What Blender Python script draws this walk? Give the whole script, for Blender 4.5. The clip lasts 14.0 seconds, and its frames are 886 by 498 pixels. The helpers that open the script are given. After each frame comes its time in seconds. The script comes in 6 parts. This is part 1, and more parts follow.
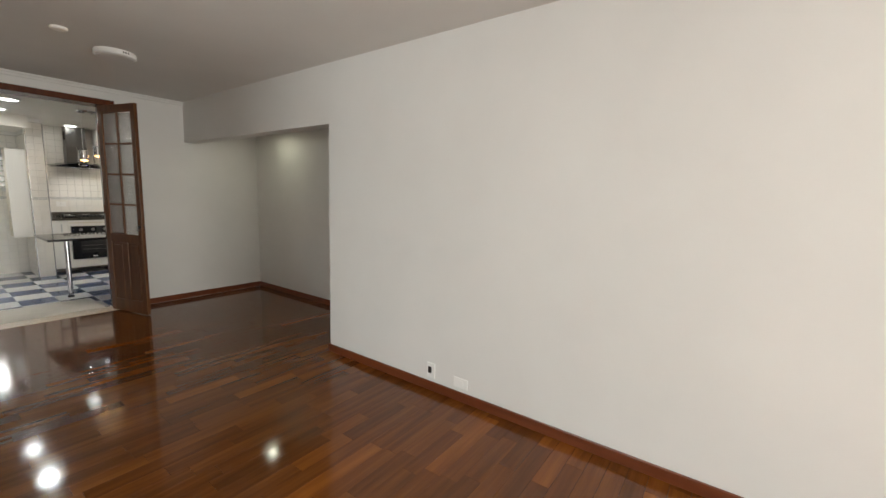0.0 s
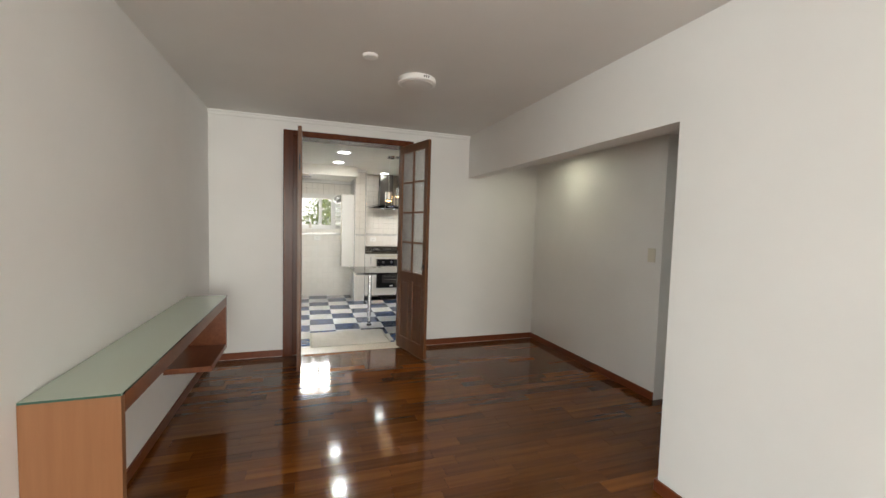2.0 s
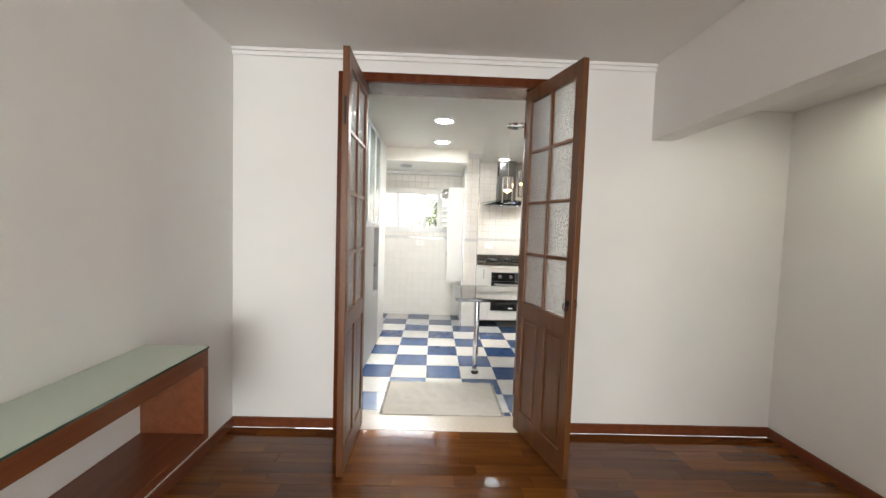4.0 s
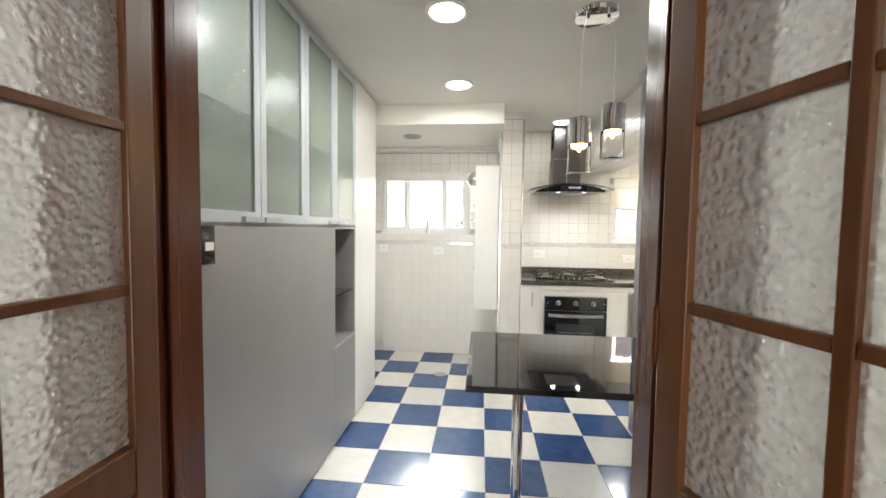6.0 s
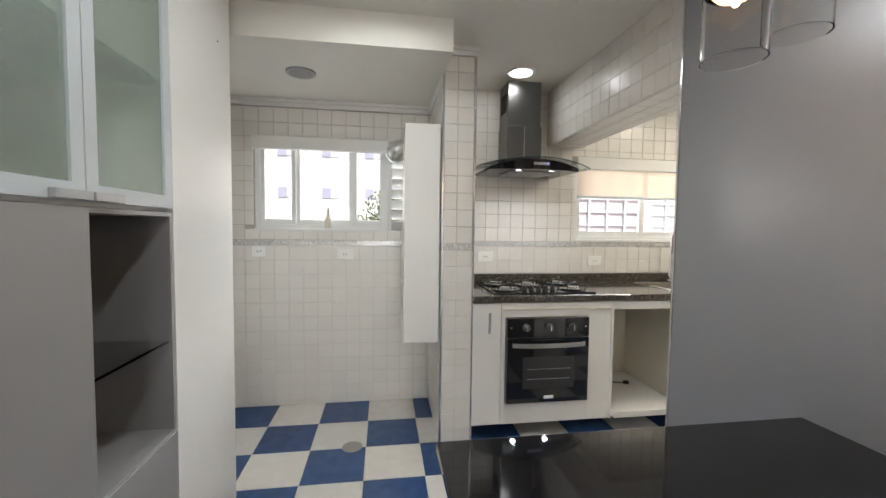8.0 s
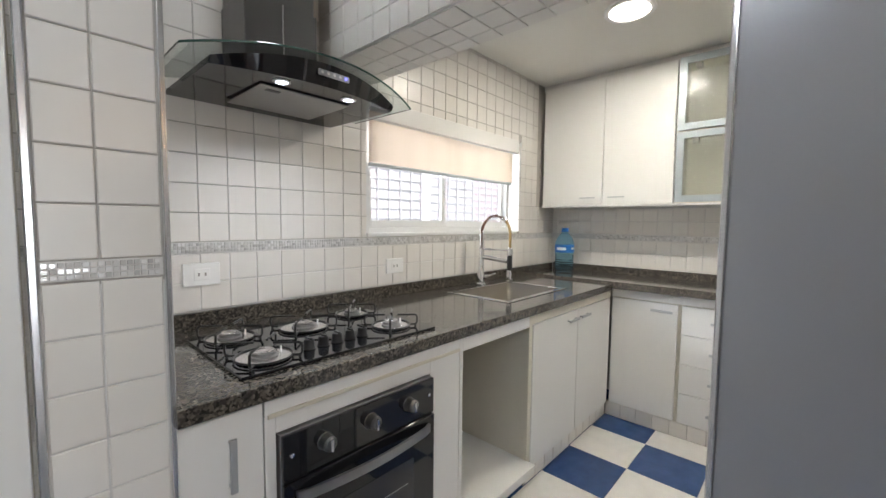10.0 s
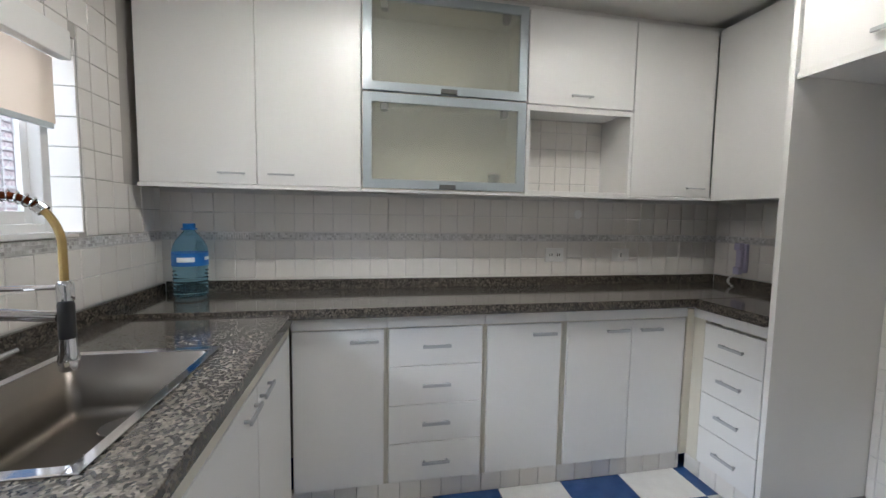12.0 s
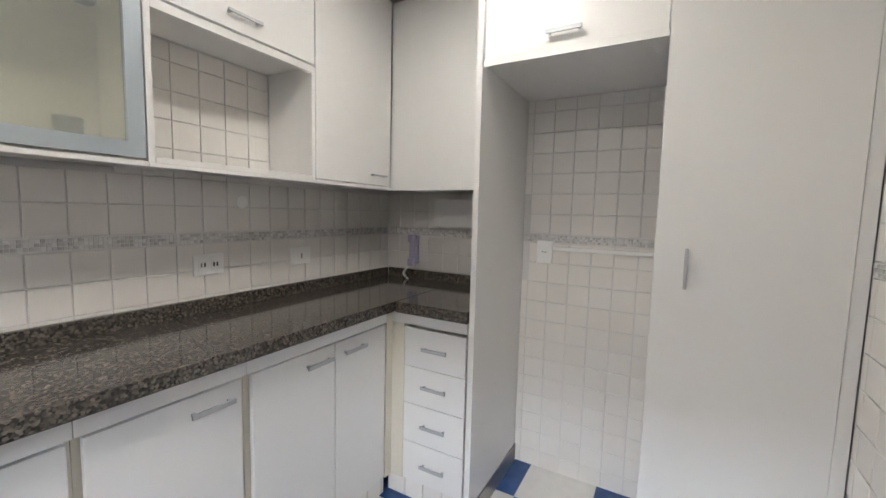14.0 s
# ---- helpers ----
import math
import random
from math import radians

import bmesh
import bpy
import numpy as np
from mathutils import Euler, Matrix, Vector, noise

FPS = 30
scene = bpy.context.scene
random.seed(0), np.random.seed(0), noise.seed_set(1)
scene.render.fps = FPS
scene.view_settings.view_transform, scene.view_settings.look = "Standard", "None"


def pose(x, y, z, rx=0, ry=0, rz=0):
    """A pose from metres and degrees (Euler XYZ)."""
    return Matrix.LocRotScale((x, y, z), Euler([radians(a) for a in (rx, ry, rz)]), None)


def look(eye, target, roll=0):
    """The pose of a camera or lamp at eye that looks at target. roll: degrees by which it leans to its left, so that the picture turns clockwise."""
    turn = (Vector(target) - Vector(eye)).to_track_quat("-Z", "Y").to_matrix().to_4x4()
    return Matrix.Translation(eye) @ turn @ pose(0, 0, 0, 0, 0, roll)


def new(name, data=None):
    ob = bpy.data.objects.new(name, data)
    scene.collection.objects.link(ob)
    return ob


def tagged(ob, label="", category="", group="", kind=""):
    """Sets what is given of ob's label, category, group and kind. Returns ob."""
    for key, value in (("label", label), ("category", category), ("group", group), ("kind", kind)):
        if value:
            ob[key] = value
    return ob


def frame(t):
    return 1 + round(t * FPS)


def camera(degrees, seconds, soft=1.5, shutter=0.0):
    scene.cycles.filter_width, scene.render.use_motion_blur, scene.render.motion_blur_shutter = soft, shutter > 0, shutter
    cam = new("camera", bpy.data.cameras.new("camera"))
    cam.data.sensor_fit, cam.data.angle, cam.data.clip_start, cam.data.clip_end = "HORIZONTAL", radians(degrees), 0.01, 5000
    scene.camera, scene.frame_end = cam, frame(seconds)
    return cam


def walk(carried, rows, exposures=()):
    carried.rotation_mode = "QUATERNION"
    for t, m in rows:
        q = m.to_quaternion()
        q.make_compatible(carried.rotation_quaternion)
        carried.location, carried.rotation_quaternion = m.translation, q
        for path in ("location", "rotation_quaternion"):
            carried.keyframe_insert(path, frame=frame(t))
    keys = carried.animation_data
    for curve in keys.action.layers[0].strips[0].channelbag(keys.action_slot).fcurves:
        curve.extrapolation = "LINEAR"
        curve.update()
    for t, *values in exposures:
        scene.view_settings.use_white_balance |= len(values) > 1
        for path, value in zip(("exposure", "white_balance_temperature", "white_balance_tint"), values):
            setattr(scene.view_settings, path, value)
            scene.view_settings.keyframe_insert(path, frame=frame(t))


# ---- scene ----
cam = camera(96.2, 14.0)
PATH = [
    (0, (-0.161, -5.862, 1.46), (1.443, -4.697, 1.198), 1.7),
    (0.5, (-0.082, -5.67, 1.465), (1.045, -4.024, 1.312), 1.6),
    (1, (0.011, -5.329, 1.448), (0.894, -3.539, 1.32), 1.7),
    (1.5, (0.087, -4.964, 1.449), (0.891, -3.137, 1.328), 1.6),
    (2, (0.233, -4.58, 1.466), (0.884, -2.693, 1.347), 1.6),
    (2.5, (0.322, -4.131, 1.458), (0.84, -2.203, 1.34), 1.5),
    (3, (0.453, -3.672, 1.453), (0.822, -1.71, 1.333), 1.6),
    (3.5, (0.573, -3.211, 1.42), (0.703, -1.218, 1.312), 1.6),
    (3.7, (0.605, -3.018, 1.431), (0.697, -1.023, 1.315), 1.7),
    (5.8, (0.928, -0.937, 1.409), (0.741, 1.052, 1.302), 1.2),
    (6, (0.913, -0.778, 1.401), (0.72, 1.21, 1.296), 0.8),
    (6.5, (0.863, -0.431, 1.401), (0.664, 1.557, 1.303), 0.7),
    (7, (0.849, -0.069, 1.375), (0.67, 1.921, 1.282), 0.7),
    (7.2, (0.847, 0.056, 1.355), (0.728, 2.051, 1.273), 0.7),
    (8.3, (0.700, 0.700, 1.360), (1.15, 2.62, 1.245), 0.8),
    (9.3, (0.852, 1.448, 1.368), (1.888, 3.154, 1.232), 1.0),
    (9.5, (0.924, 1.604, 1.366), (2.127, 3.195, 1.216), 1.0),
    (10, (1.059, 1.942, 1.339), (2.525, 3.296, 1.203), 0.6),
    (10.5, (1.229, 2.199, 1.352), (2.943, 3.219, 1.206), 0.4),
    (11, (1.498, 2.386, 1.357), (3.4, 2.981, 1.191), 0.5),
    (11.5, (1.791, 2.495, 1.365), (3.763, 2.778, 1.191), 0.5),
    (12, (2.049, 2.595, 1.346), (4.006, 2.216, 1.188), 0.9),
    (12.5, (2.224, 2.504, 1.364), (3.943, 1.499, 1.181), 0.9),
    (13, (2.414, 2.444, 1.343), (3.703, 0.924, 1.171), 1.2),
    (13.5, (2.566, 2.419, 1.355), (3.568, 0.696, 1.183), 1.4),
    (14, (2.73, 2.369, 1.354), (3.705, 0.632, 1.172), 1.4),
]
walk(cam, [(t, look(eye, target, roll)) for t, eye, target, roll in PATH],
     [(0.0, -0.1, 7050, 7), (0.5, 0.05, 6850, 6), (1.0, 0.15, 6800, 6), (1.5, 0.25, 6850, 5), (2.0, 0.4, 7050, 7), (2.5, 0.75, 7050, 6), (3.0, 0.98, 6850, 7), (3.5, 1.02, 6750, 8), (5.8, 0.75, 6800, 6), (6.5, 0.75, 6950, 9), (7.2, 0.42, 6800, 9),
      (9.3, -0.2, 6450, 9), (10.0, -0.05, 6300, 10), (10.5, -0.08, 6100, 10), (11.5, -0.6, 5700, 11), (12.0, -0.58, 5850, 11), (12.5, -0.35, 5950, 12), (13.5, -0.3, 6000, 13), (14.0, -0.28, 6050, 13)])


# ---------- world, sun, large lights ----------
world = bpy.data.worlds.new("sky")
scene.world = world
world.use_nodes = True
wn = world.node_tree.nodes
sky = wn.new("ShaderNodeTexSky")
sky.sky_type, sky.sun_disc = "NISHITA", False
sky.sun_elevation, sky.sun_rotation = radians(48), radians(150)
wn["Background"].inputs["Strength"].default_value = 0.15
world.node_tree.links.new(sky.outputs[0], wn["Background"].inputs["Color"])


def sun_lamp(strength, elevation, azimuth):
    data = bpy.data.lights.new("sun", "SUN")
    data.energy, data.angle, data.color = strength, radians(0.6), (1.0, 0.95, 0.87)
    ob = new("sun", data)
    d = Vector((math.sin(azimuth) * math.cos(elevation), math.cos(azimuth) * math.cos(elevation), math.sin(elevation)))
    ob.matrix_world = look(d * 30, (0, 0, 0))
    return ob


sun_lamp(5.0, radians(48), radians(150))


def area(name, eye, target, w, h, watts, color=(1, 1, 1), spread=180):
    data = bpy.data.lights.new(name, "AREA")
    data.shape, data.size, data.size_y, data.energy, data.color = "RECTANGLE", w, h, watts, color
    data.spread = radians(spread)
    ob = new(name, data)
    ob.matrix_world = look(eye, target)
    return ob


# daylight stand-ins: lamps in unseen living-room openings, then outside the kitchen windows
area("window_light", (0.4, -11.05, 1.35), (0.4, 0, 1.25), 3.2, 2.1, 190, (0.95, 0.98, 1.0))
# added lamp in an assumed east opening, to brighten the west wall
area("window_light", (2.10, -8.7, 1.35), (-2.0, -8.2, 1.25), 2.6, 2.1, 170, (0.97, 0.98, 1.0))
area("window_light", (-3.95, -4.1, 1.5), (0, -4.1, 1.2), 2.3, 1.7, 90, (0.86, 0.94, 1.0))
# area lamps for the sky, hung outside and above sight of both windows
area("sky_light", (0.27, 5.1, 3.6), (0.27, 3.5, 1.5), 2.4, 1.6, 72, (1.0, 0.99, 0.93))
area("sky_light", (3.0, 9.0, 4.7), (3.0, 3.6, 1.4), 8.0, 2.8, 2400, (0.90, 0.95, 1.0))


# ---------- materials ----------
def mat(name, color, rough=0.5, metal=0.0, **kw):
    m = bpy.data.materials.new(name)
    m.use_nodes = True
    b = m.node_tree.nodes["Principled BSDF"]
    b.inputs["Base Color"].default_value = (*color, 1)
    b.inputs["Roughness"].default_value = rough
    b.inputs["Metallic"].default_value = metal
    for k, v in kw.items():
        b.inputs[k.replace("_", " ")].default_value = v
    return m


def nd(m, kind, **kw):
    n = m.node_tree.nodes.new(kind)
    for k, v in kw.items():
        n.inputs[k.replace("_", " ")].default_value = v
    return n


def ln(m, a, b):
    m.node_tree.links.new(a, b)


def bsdf(m):
    return m.node_tree.nodes["Principled BSDF"]


def coords(m, scale=(1, 1, 1)):
    """World-size coordinates."""
    g = nd(m, "ShaderNodeNewGeometry")
    mp = nd(m, "ShaderNodeMapping")
    mp.inputs["Scale"].default_value = scale
    ln(m, g.outputs["Position"], mp.inputs["Vector"])
    return mp.outputs[0]


def noise_tex(m, vec, scale, detail=4.0, rough=0.55):
    n = nd(m, "ShaderNodeTexNoise", Scale=scale, Detail=detail, Roughness=rough)
    ln(m, vec, n.inputs["Vector"])
    return n.outputs["Fac"]


def ramp(m, fac, stops):
    r = nd(m, "ShaderNodeValToRGB")
    e = r.color_ramp.elements
    while len(e) < len(stops):
        e.new(0.5)
    for i, (p, c) in enumerate(stops):
        e[i].position, e[i].color = p, (*c, 1)
    ln(m, fac, r.inputs["Fac"])
    return r.outputs["Color"]


def mixc(m, fac, a, b, mode="MIX"):
    n = nd(m, "ShaderNodeMix")
    n.data_type, n.blend_type = "RGBA", mode
    for s, v in ((n.inputs[0], fac), (n.inputs[6], a), (n.inputs[7], b)):
        if isinstance(v, (int, float)):
            s.default_value = v
        elif isinstance(v, tuple):
            s.default_value = (*v, 1)
        else:
            ln(m, v, s)
    return n.outputs[2]


def bump(m, height, strength=0.2, dist=0.002):
    b = nd(m, "ShaderNodeBump", Strength=strength, Distance=dist)
    ln(m, height, b.inputs["Height"])
    ln(m, b.outputs[0], bsdf(m).inputs["Normal"])


def rough_var(m, fac, lo, hi):
    r = nd(m, "ShaderNodeMapRange", To_Min=lo, To_Max=hi)
    ln(m, fac, r.inputs["Value"])
    ln(m, r.outputs[0], bsdf(m).inputs["Roughness"])


def painted(name, color, rough=0.55, grain=60.0, amount=0.04, b=0.12):
    m = mat(name, color, rough)
    v = coords(m)
    big, fine = noise_tex(m, v, 1.6), noise_tex(m, v, grain, 6)
    dark = tuple(c * (1 - amount) for c in color)
    lite = tuple(min(1, c * (1 + amount * 0.6)) for c in color)
    ln(m, ramp(m, big, [(0.3, dark), (0.7, lite)]), bsdf(m).inputs["Base Color"])
    bump(m, fine, b, 0.0015)
    rough_var(m, fine, rough - 0.06, rough + 0.08)
    return m


def wood(name, c0, c1, rough, axis="x", rnd="", coat=0.0, grain=1.0, spread=0.0, tones=None):
    """Streaks along one axis; rnd picks a tone per object or per island."""
    m = mat(name, c0, rough)
    s = {"x": (1.2, 22, 22), "y": (22, 1.2, 22), "z": (22, 22, 1.2)}[axis]
    v = coords(m, tuple(a * grain for a in s))
    if rnd:
        if rnd == "object":
            r = nd(m, "ShaderNodeObjectInfo").outputs["Random"]
        else:
            r = nd(m, "ShaderNodeNewGeometry").outputs["Random Per Island"]
        add = nd(m, "ShaderNodeVectorMath")
        add.operation = "MULTIPLY_ADD"
        ln(m, r, add.inputs[0])
        add.inputs[1].default_value = (37, 53, 91)
        ln(m, v, add.inputs[2])
        v = add.outputs[0]
    f = noise_tex(m, v, 1.0, 8, 0.62)
    col = ramp(m, f, [(0.28, c0), (0.72, c1)])
    if rnd and tones:
        col = mixc(m, 1.0, col, ramp(m, r, tones), "MULTIPLY")
    ln(m, col, bsdf(m).inputs["Base Color"])
    rough_var(m, f, max(0.02, rough - 0.03), rough + 0.05)
    bump(m, f, 0.06, 0.001)
    bsdf(m).inputs["Coat Weight"].default_value = coat
    bsdf(m).inputs["Coat Roughness"].default_value = 0.05
    return m


M = {}
M["wall"] = painted("white_wall_paint", (0.80, 0.79, 0.77), 0.55, 90, 0.03)
M["ceiling"] = painted("ceiling_paint", (0.76, 0.745, 0.72), 0.7, 70, 0.03)
M["ceiling_kitchen"] = painted("cream_ceiling_paint", (0.84, 0.82, 0.76), 0.7, 70, 0.03)
TONES = [(0.0, (0.72, 0.68, 0.66)), (0.25, (0.87, 0.83, 0.80)), (0.6, (1.0, 0.98, 0.95)), (0.85, (1.18, 1.15, 1.05)), (1.0, (1.5, 1.45, 1.25))]
M["plank"] = wood("varnished_floor_wood", (0.092, 0.028, 0.006), (0.178, 0.060, 0.012), 0.09, "x", "object", 0.12, tones=TONES)
M["plank_far"] = wood("varnished_floor_wood_far", (0.092, 0.028, 0.006), (0.178, 0.060, 0.012), 0.09, "x", "island", 0.12, tones=TONES)
for k in ("plank", "plank_far"):
    bsdf(M[k]).inputs["Specular IOR Level"].default_value = 0.34
M["gap"] = mat("floor_gap", (0.02, 0.008, 0.004), 0.5)
M["base"] = wood("baseboard_wood", (0.11, 0.026, 0.010), (0.20, 0.055, 0.02), 0.28, "y", coat=0.2)
M["casing"] = wood("door_frame_wood", (0.072, 0.015, 0.004), (0.125, 0.029, 0.008), 0.24, "z", coat=0.0)
bsdf(M["casing"]).inputs["Specular IOR Level"].default_value = 0.25
M["leafwood"] = wood("door_leaf_wood", (0.088, 0.028, 0.007), (0.165, 0.060, 0.017), 0.36, "z", coat=0.1)
M["console"] = wood("console_wood", (0.13, 0.035, 0.014), (0.22, 0.075, 0.03), 0.3, "y", coat=0.2)
M["consoleend"] = wood("console_end_veneer", (0.22, 0.095, 0.040), (0.28, 0.125, 0.056), 0.4, "z")
m = M["tile"] = mat("white_glazed_tile", (0.79, 0.775, 0.76), 0.28)
v = coords(m)
rnd = nd(m, "ShaderNodeObjectInfo").outputs["Random"]
c = ramp(m, noise_tex(m, v, 1.4), [(0.3, (0.785, 0.757, 0.715)), (0.7, (0.815, 0.788, 0.748))])
c = mixc(m, 1.0, c, ramp(m, rnd, [(0.0, (0.965, 0.96, 0.95)), (1.0, (1.0, 1.0, 1.0))]), "MULTIPLY")
ln(m, c, bsdf(m).inputs["Base Color"])
bump(m, noise_tex(m, v, 9, 2), 0.04, 0.004)
M["grout"] = painted("grey_grout", (0.50, 0.475, 0.44), 0.9, 120, 0.2)
M["groutlite"] = painted("white_grout", (0.70, 0.685, 0.665), 0.9, 120, 0.1)
M["laminate"] = painted("white_laminate", (0.80, 0.79, 0.765), 0.34, 200, 0.015, 0.03)
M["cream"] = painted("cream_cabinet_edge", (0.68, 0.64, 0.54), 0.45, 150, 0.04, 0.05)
M["greylam"] = painted("grey_metallic_laminate", (0.35, 0.343, 0.342), 0.36, 300, 0.05, 0.04)
bsdf(M["greylam"]).inputs["Metallic"].default_value = 0.4
M["greywall"] = painted("grey_wall_panel", (0.35, 0.36, 0.385), 0.32, 200, 0.05, 0.05)
bsdf(M["greywall"]).inputs["Metallic"].default_value = 0.4
bsdf(M["greywall"]).inputs["Coat Weight"].default_value = 0.35
bsdf(M["greywall"]).inputs["Coat Roughness"].default_value = 0.16
M["alu"] = painted("brushed_aluminium", (0.50, 0.51, 0.52), 0.36, 260, 0.06, 0.03)
bsdf(M["alu"]).inputs["Metallic"].default_value = 0.55
M["aluframe"] = painted("satin_aluminium_frame", (0.56, 0.60, 0.62), 0.38, 200, 0.04, 0.03)
M["winframe"] = painted("white_window_frame", (0.78, 0.78, 0.77), 0.35, 90, 0.03, 0.03)
M["chrome"] = mat("chrome", (0.78, 0.78, 0.80), 0.07, 1.0)
M["steel"] = painted("brushed_steel", (0.36, 0.355, 0.35), 0.34, 260, 0.08, 0.05)
bsdf(M["steel"]).inputs["Metallic"].default_value = 1.0
M["chimney"] = painted("dark_brushed_steel", (0.20, 0.197, 0.193), 0.30, 260, 0.1, 0.05)
bsdf(M["chimney"]).inputs["Metallic"].default_value = 1.0
M["basin"] = painted("satin_sink_steel", (0.21, 0.19, 0.165), 0.36, 260, 0.08, 0.04)
bsdf(M["basin"]).inputs["Metallic"].default_value = 1.0
M["blackglass"] = mat("black_glass", (0.010, 0.010, 0.012), 0.04)
M["black"] = mat("black_plastic", (0.015, 0.015, 0.016), 0.35)
M["iron"] = mat("black_enamel_iron", (0.02, 0.02, 0.02), 0.3, 0.3)
M["rubber"] = mat("dark_rubber", (0.02, 0.02, 0.02), 0.7)
M["slotgrey"] = mat("grey_socket_hole", (0.30, 0.28, 0.26), 0.6)
M["plastic"] = painted("white_plastic", (0.90, 0.895, 0.875), 0.35, 150, 0.02, 0.02)
M["yellowed"] = painted("yellowed_plastic", (0.62, 0.44, 0.24), 0.4, 150, 0.05, 0.02)
M["ivory"] = painted("ivory_plastic", (0.70, 0.66, 0.56), 0.35, 150, 0.04, 0.02)
M["lilac"] = painted("lilac_plastic", (0.50, 0.47, 0.62), 0.4, 150, 0.05, 0.02)
M["dish"] = painted("polished_burner_steel", (0.66, 0.65, 0.65), 0.20, 260, 0.08, 0.03)
bsdf(M["dish"]).inputs["Metallic"].default_value = 1.0
M["hole"] = mat("dark_hole", (0.02, 0.02, 0.02), 0.8)
M["greentop"] = mat("green_tinted_glass_top", (0.46, 0.54, 0.44), 0.05, 0, Coat_Weight=0.6)
M["greenedge"] = mat("glass_edge", (0.04, 0.10, 0.08), 0.1)
M["clear"] = mat("window_glass", (0.97, 0.98, 0.98), 0.0, 0, Transmission_Weight=1.0, IOR=1.08)
M["thinglass"] = mat("thin_clear_glass", (0.96, 0.96, 0.96), 0.01, 0, Transmission_Weight=1.0, IOR=1.12)
M["hoodglass"] = mat("hood_glass", (0.80, 0.86, 0.84), 0.01, 0, Transmission_Weight=1.0, IOR=1.25)
M["bottle"] = mat("blue_clear_plastic", (0.45, 0.76, 0.93), 0.05, 0, Transmission_Weight=0.97, IOR=1.12)
M["water"] = mat("water_in_bottle", (0.75, 0.9, 0.97), 0.02, 0, Transmission_Weight=0.95, IOR=1.2)
M["bluelabel"] = painted("blue_label", (0.02, 0.16, 0.50), 0.4, 60, 0.3, 0.02)
M["bluecap"] = mat("blue_cap", (0.02, 0.20, 0.60), 0.35)
M["hose"] = wood("ochre_rubber_hose", (0.30, 0.20, 0.07), (0.40, 0.28, 0.10), 0.4, "z")
M["clay"] = painted("white_ceramic", (0.70, 0.66, 0.58), 0.4, 60, 0.05)
M["duct"] = mat("flexible_duct", (0.60, 0.60, 0.60), 0.25, 0.9)
M["silver"] = mat("silver_trim", (0.68, 0.68, 0.69), 0.22, 0.9)
M["mat"] = painted("pale_bath_mat", (0.62, 0.58, 0.51), 0.95, 260, 0.12, 0.5)
M["stone"] = painted("pale_threshold_stone", (0.66, 0.58, 0.47), 0.25, 80, 0.06, 0.05)
# far tower colours are paled: haze and overexposure put into plaster and windows
M["haze"] = painted("haze_paled_plaster", (0.90, 0.88, 0.89), 0.8, 3, 0.06)
M["hazepink"] = painted("haze_paled_pink_plaster", (0.78, 0.67, 0.70), 0.8, 3, 0.08)
M["farglass"] = mat("haze_paled_window", (0.87, 0.78, 0.79), 0.6)
M["farshade"] = mat("haze_paled_blue_sash", (0.52, 0.50, 0.64), 0.5)
M["net"] = mat("net_cord", (0.62, 0.60, 0.62), 0.6)
M["ground"] = painted("far_ground", (0.22, 0.22, 0.21), 0.9, 0.3, 0.2)
M["bark"] = wood("bark", (0.06, 0.04, 0.03), (0.12, 0.08, 0.05), 0.9, "z")

m = M["leaf"] = mat("foliage", (0.09, 0.14, 0.02), 0.5)
r_ = nd(m, "ShaderNodeNewGeometry").outputs["Random Per Island"]
ln(m, ramp(m, r_, [(0.0, (0.05, 0.09, 0.015)), (1.0, (0.16, 0.20, 0.03))]), bsdf(m).inputs["Base Color"])

for nm, ca, cb in (("floorblue", (0.022, 0.062, 0.18), (0.038, 0.09, 0.24)), ("floorwhite", (0.68, 0.675, 0.655), (0.75, 0.745, 0.725))):
    m = M[nm] = mat("floor_tile_" + nm[5:], ca, 0.14)
    v = coords(m)
    f = noise_tex(m, v, 14, 6)
    rnd = nd(m, "ShaderNodeObjectInfo").outputs["Random"]
    c = ramp(m, f, [(0.3, ca), (0.7, cb)])
    c = mixc(m, 1.0, c, ramp(m, rnd, [(0, (0.9, 0.9, 0.9)), (1, (1.05, 1.03, 1.0))]), "MULTIPLY")
    ln(m, c, bsdf(m).inputs["Base Color"])
    rough_var(m, f, 0.10, 0.24)
    bump(m, f, 0.04, 0.001)

m = M["granite"] = mat("grey_granite", (0.2, 0.2, 0.19), 0.15)
v = coords(m)
vor = nd(m, "ShaderNodeTexVoronoi", Scale=150.0)
ln(m, v, vor.inputs["Vector"])
sep = nd(m, "ShaderNodeSeparateColor")
ln(m, vor.outputs["Color"], sep.inputs[0])
ca = ramp(m, sep.outputs[0], [(0.0, (0.014, 0.013, 0.012)), (0.3, (0.045, 0.040, 0.034)), (0.66, (0.105, 0.090, 0.073)), (1.0, (0.19, 0.166, 0.136))])
blot = ramp(m, noise_tex(m, v, 55, 5, 0.7), [(0.42, (0.0, 0.0, 0.0)), (0.66, (0.6, 0.6, 0.6))])
c = mixc(m, blot, ca, (0.032, 0.029, 0.026))
ln(m, c, bsdf(m).inputs["Base Color"])
rough_var(m, noise_tex(m, v, 20, 3), 0.08, 0.13)

m = M["mosaic"] = mat("glass_mosaic", (0.6, 0.6, 0.6), 0.12)
r_ = nd(m, "ShaderNodeNewGeometry").outputs["Random Per Island"]
ln(m, ramp(m, r_, [(0.0, (0.50, 0.49, 0.48)), (0.3, (0.66, 0.65, 0.63)), (0.7, (0.78, 0.77, 0.75)), (1.0, (0.93, 0.92, 0.91))]), bsdf(m).inputs["Base Color"])
bsdf(m).inputs["Metallic"].default_value = 0.15

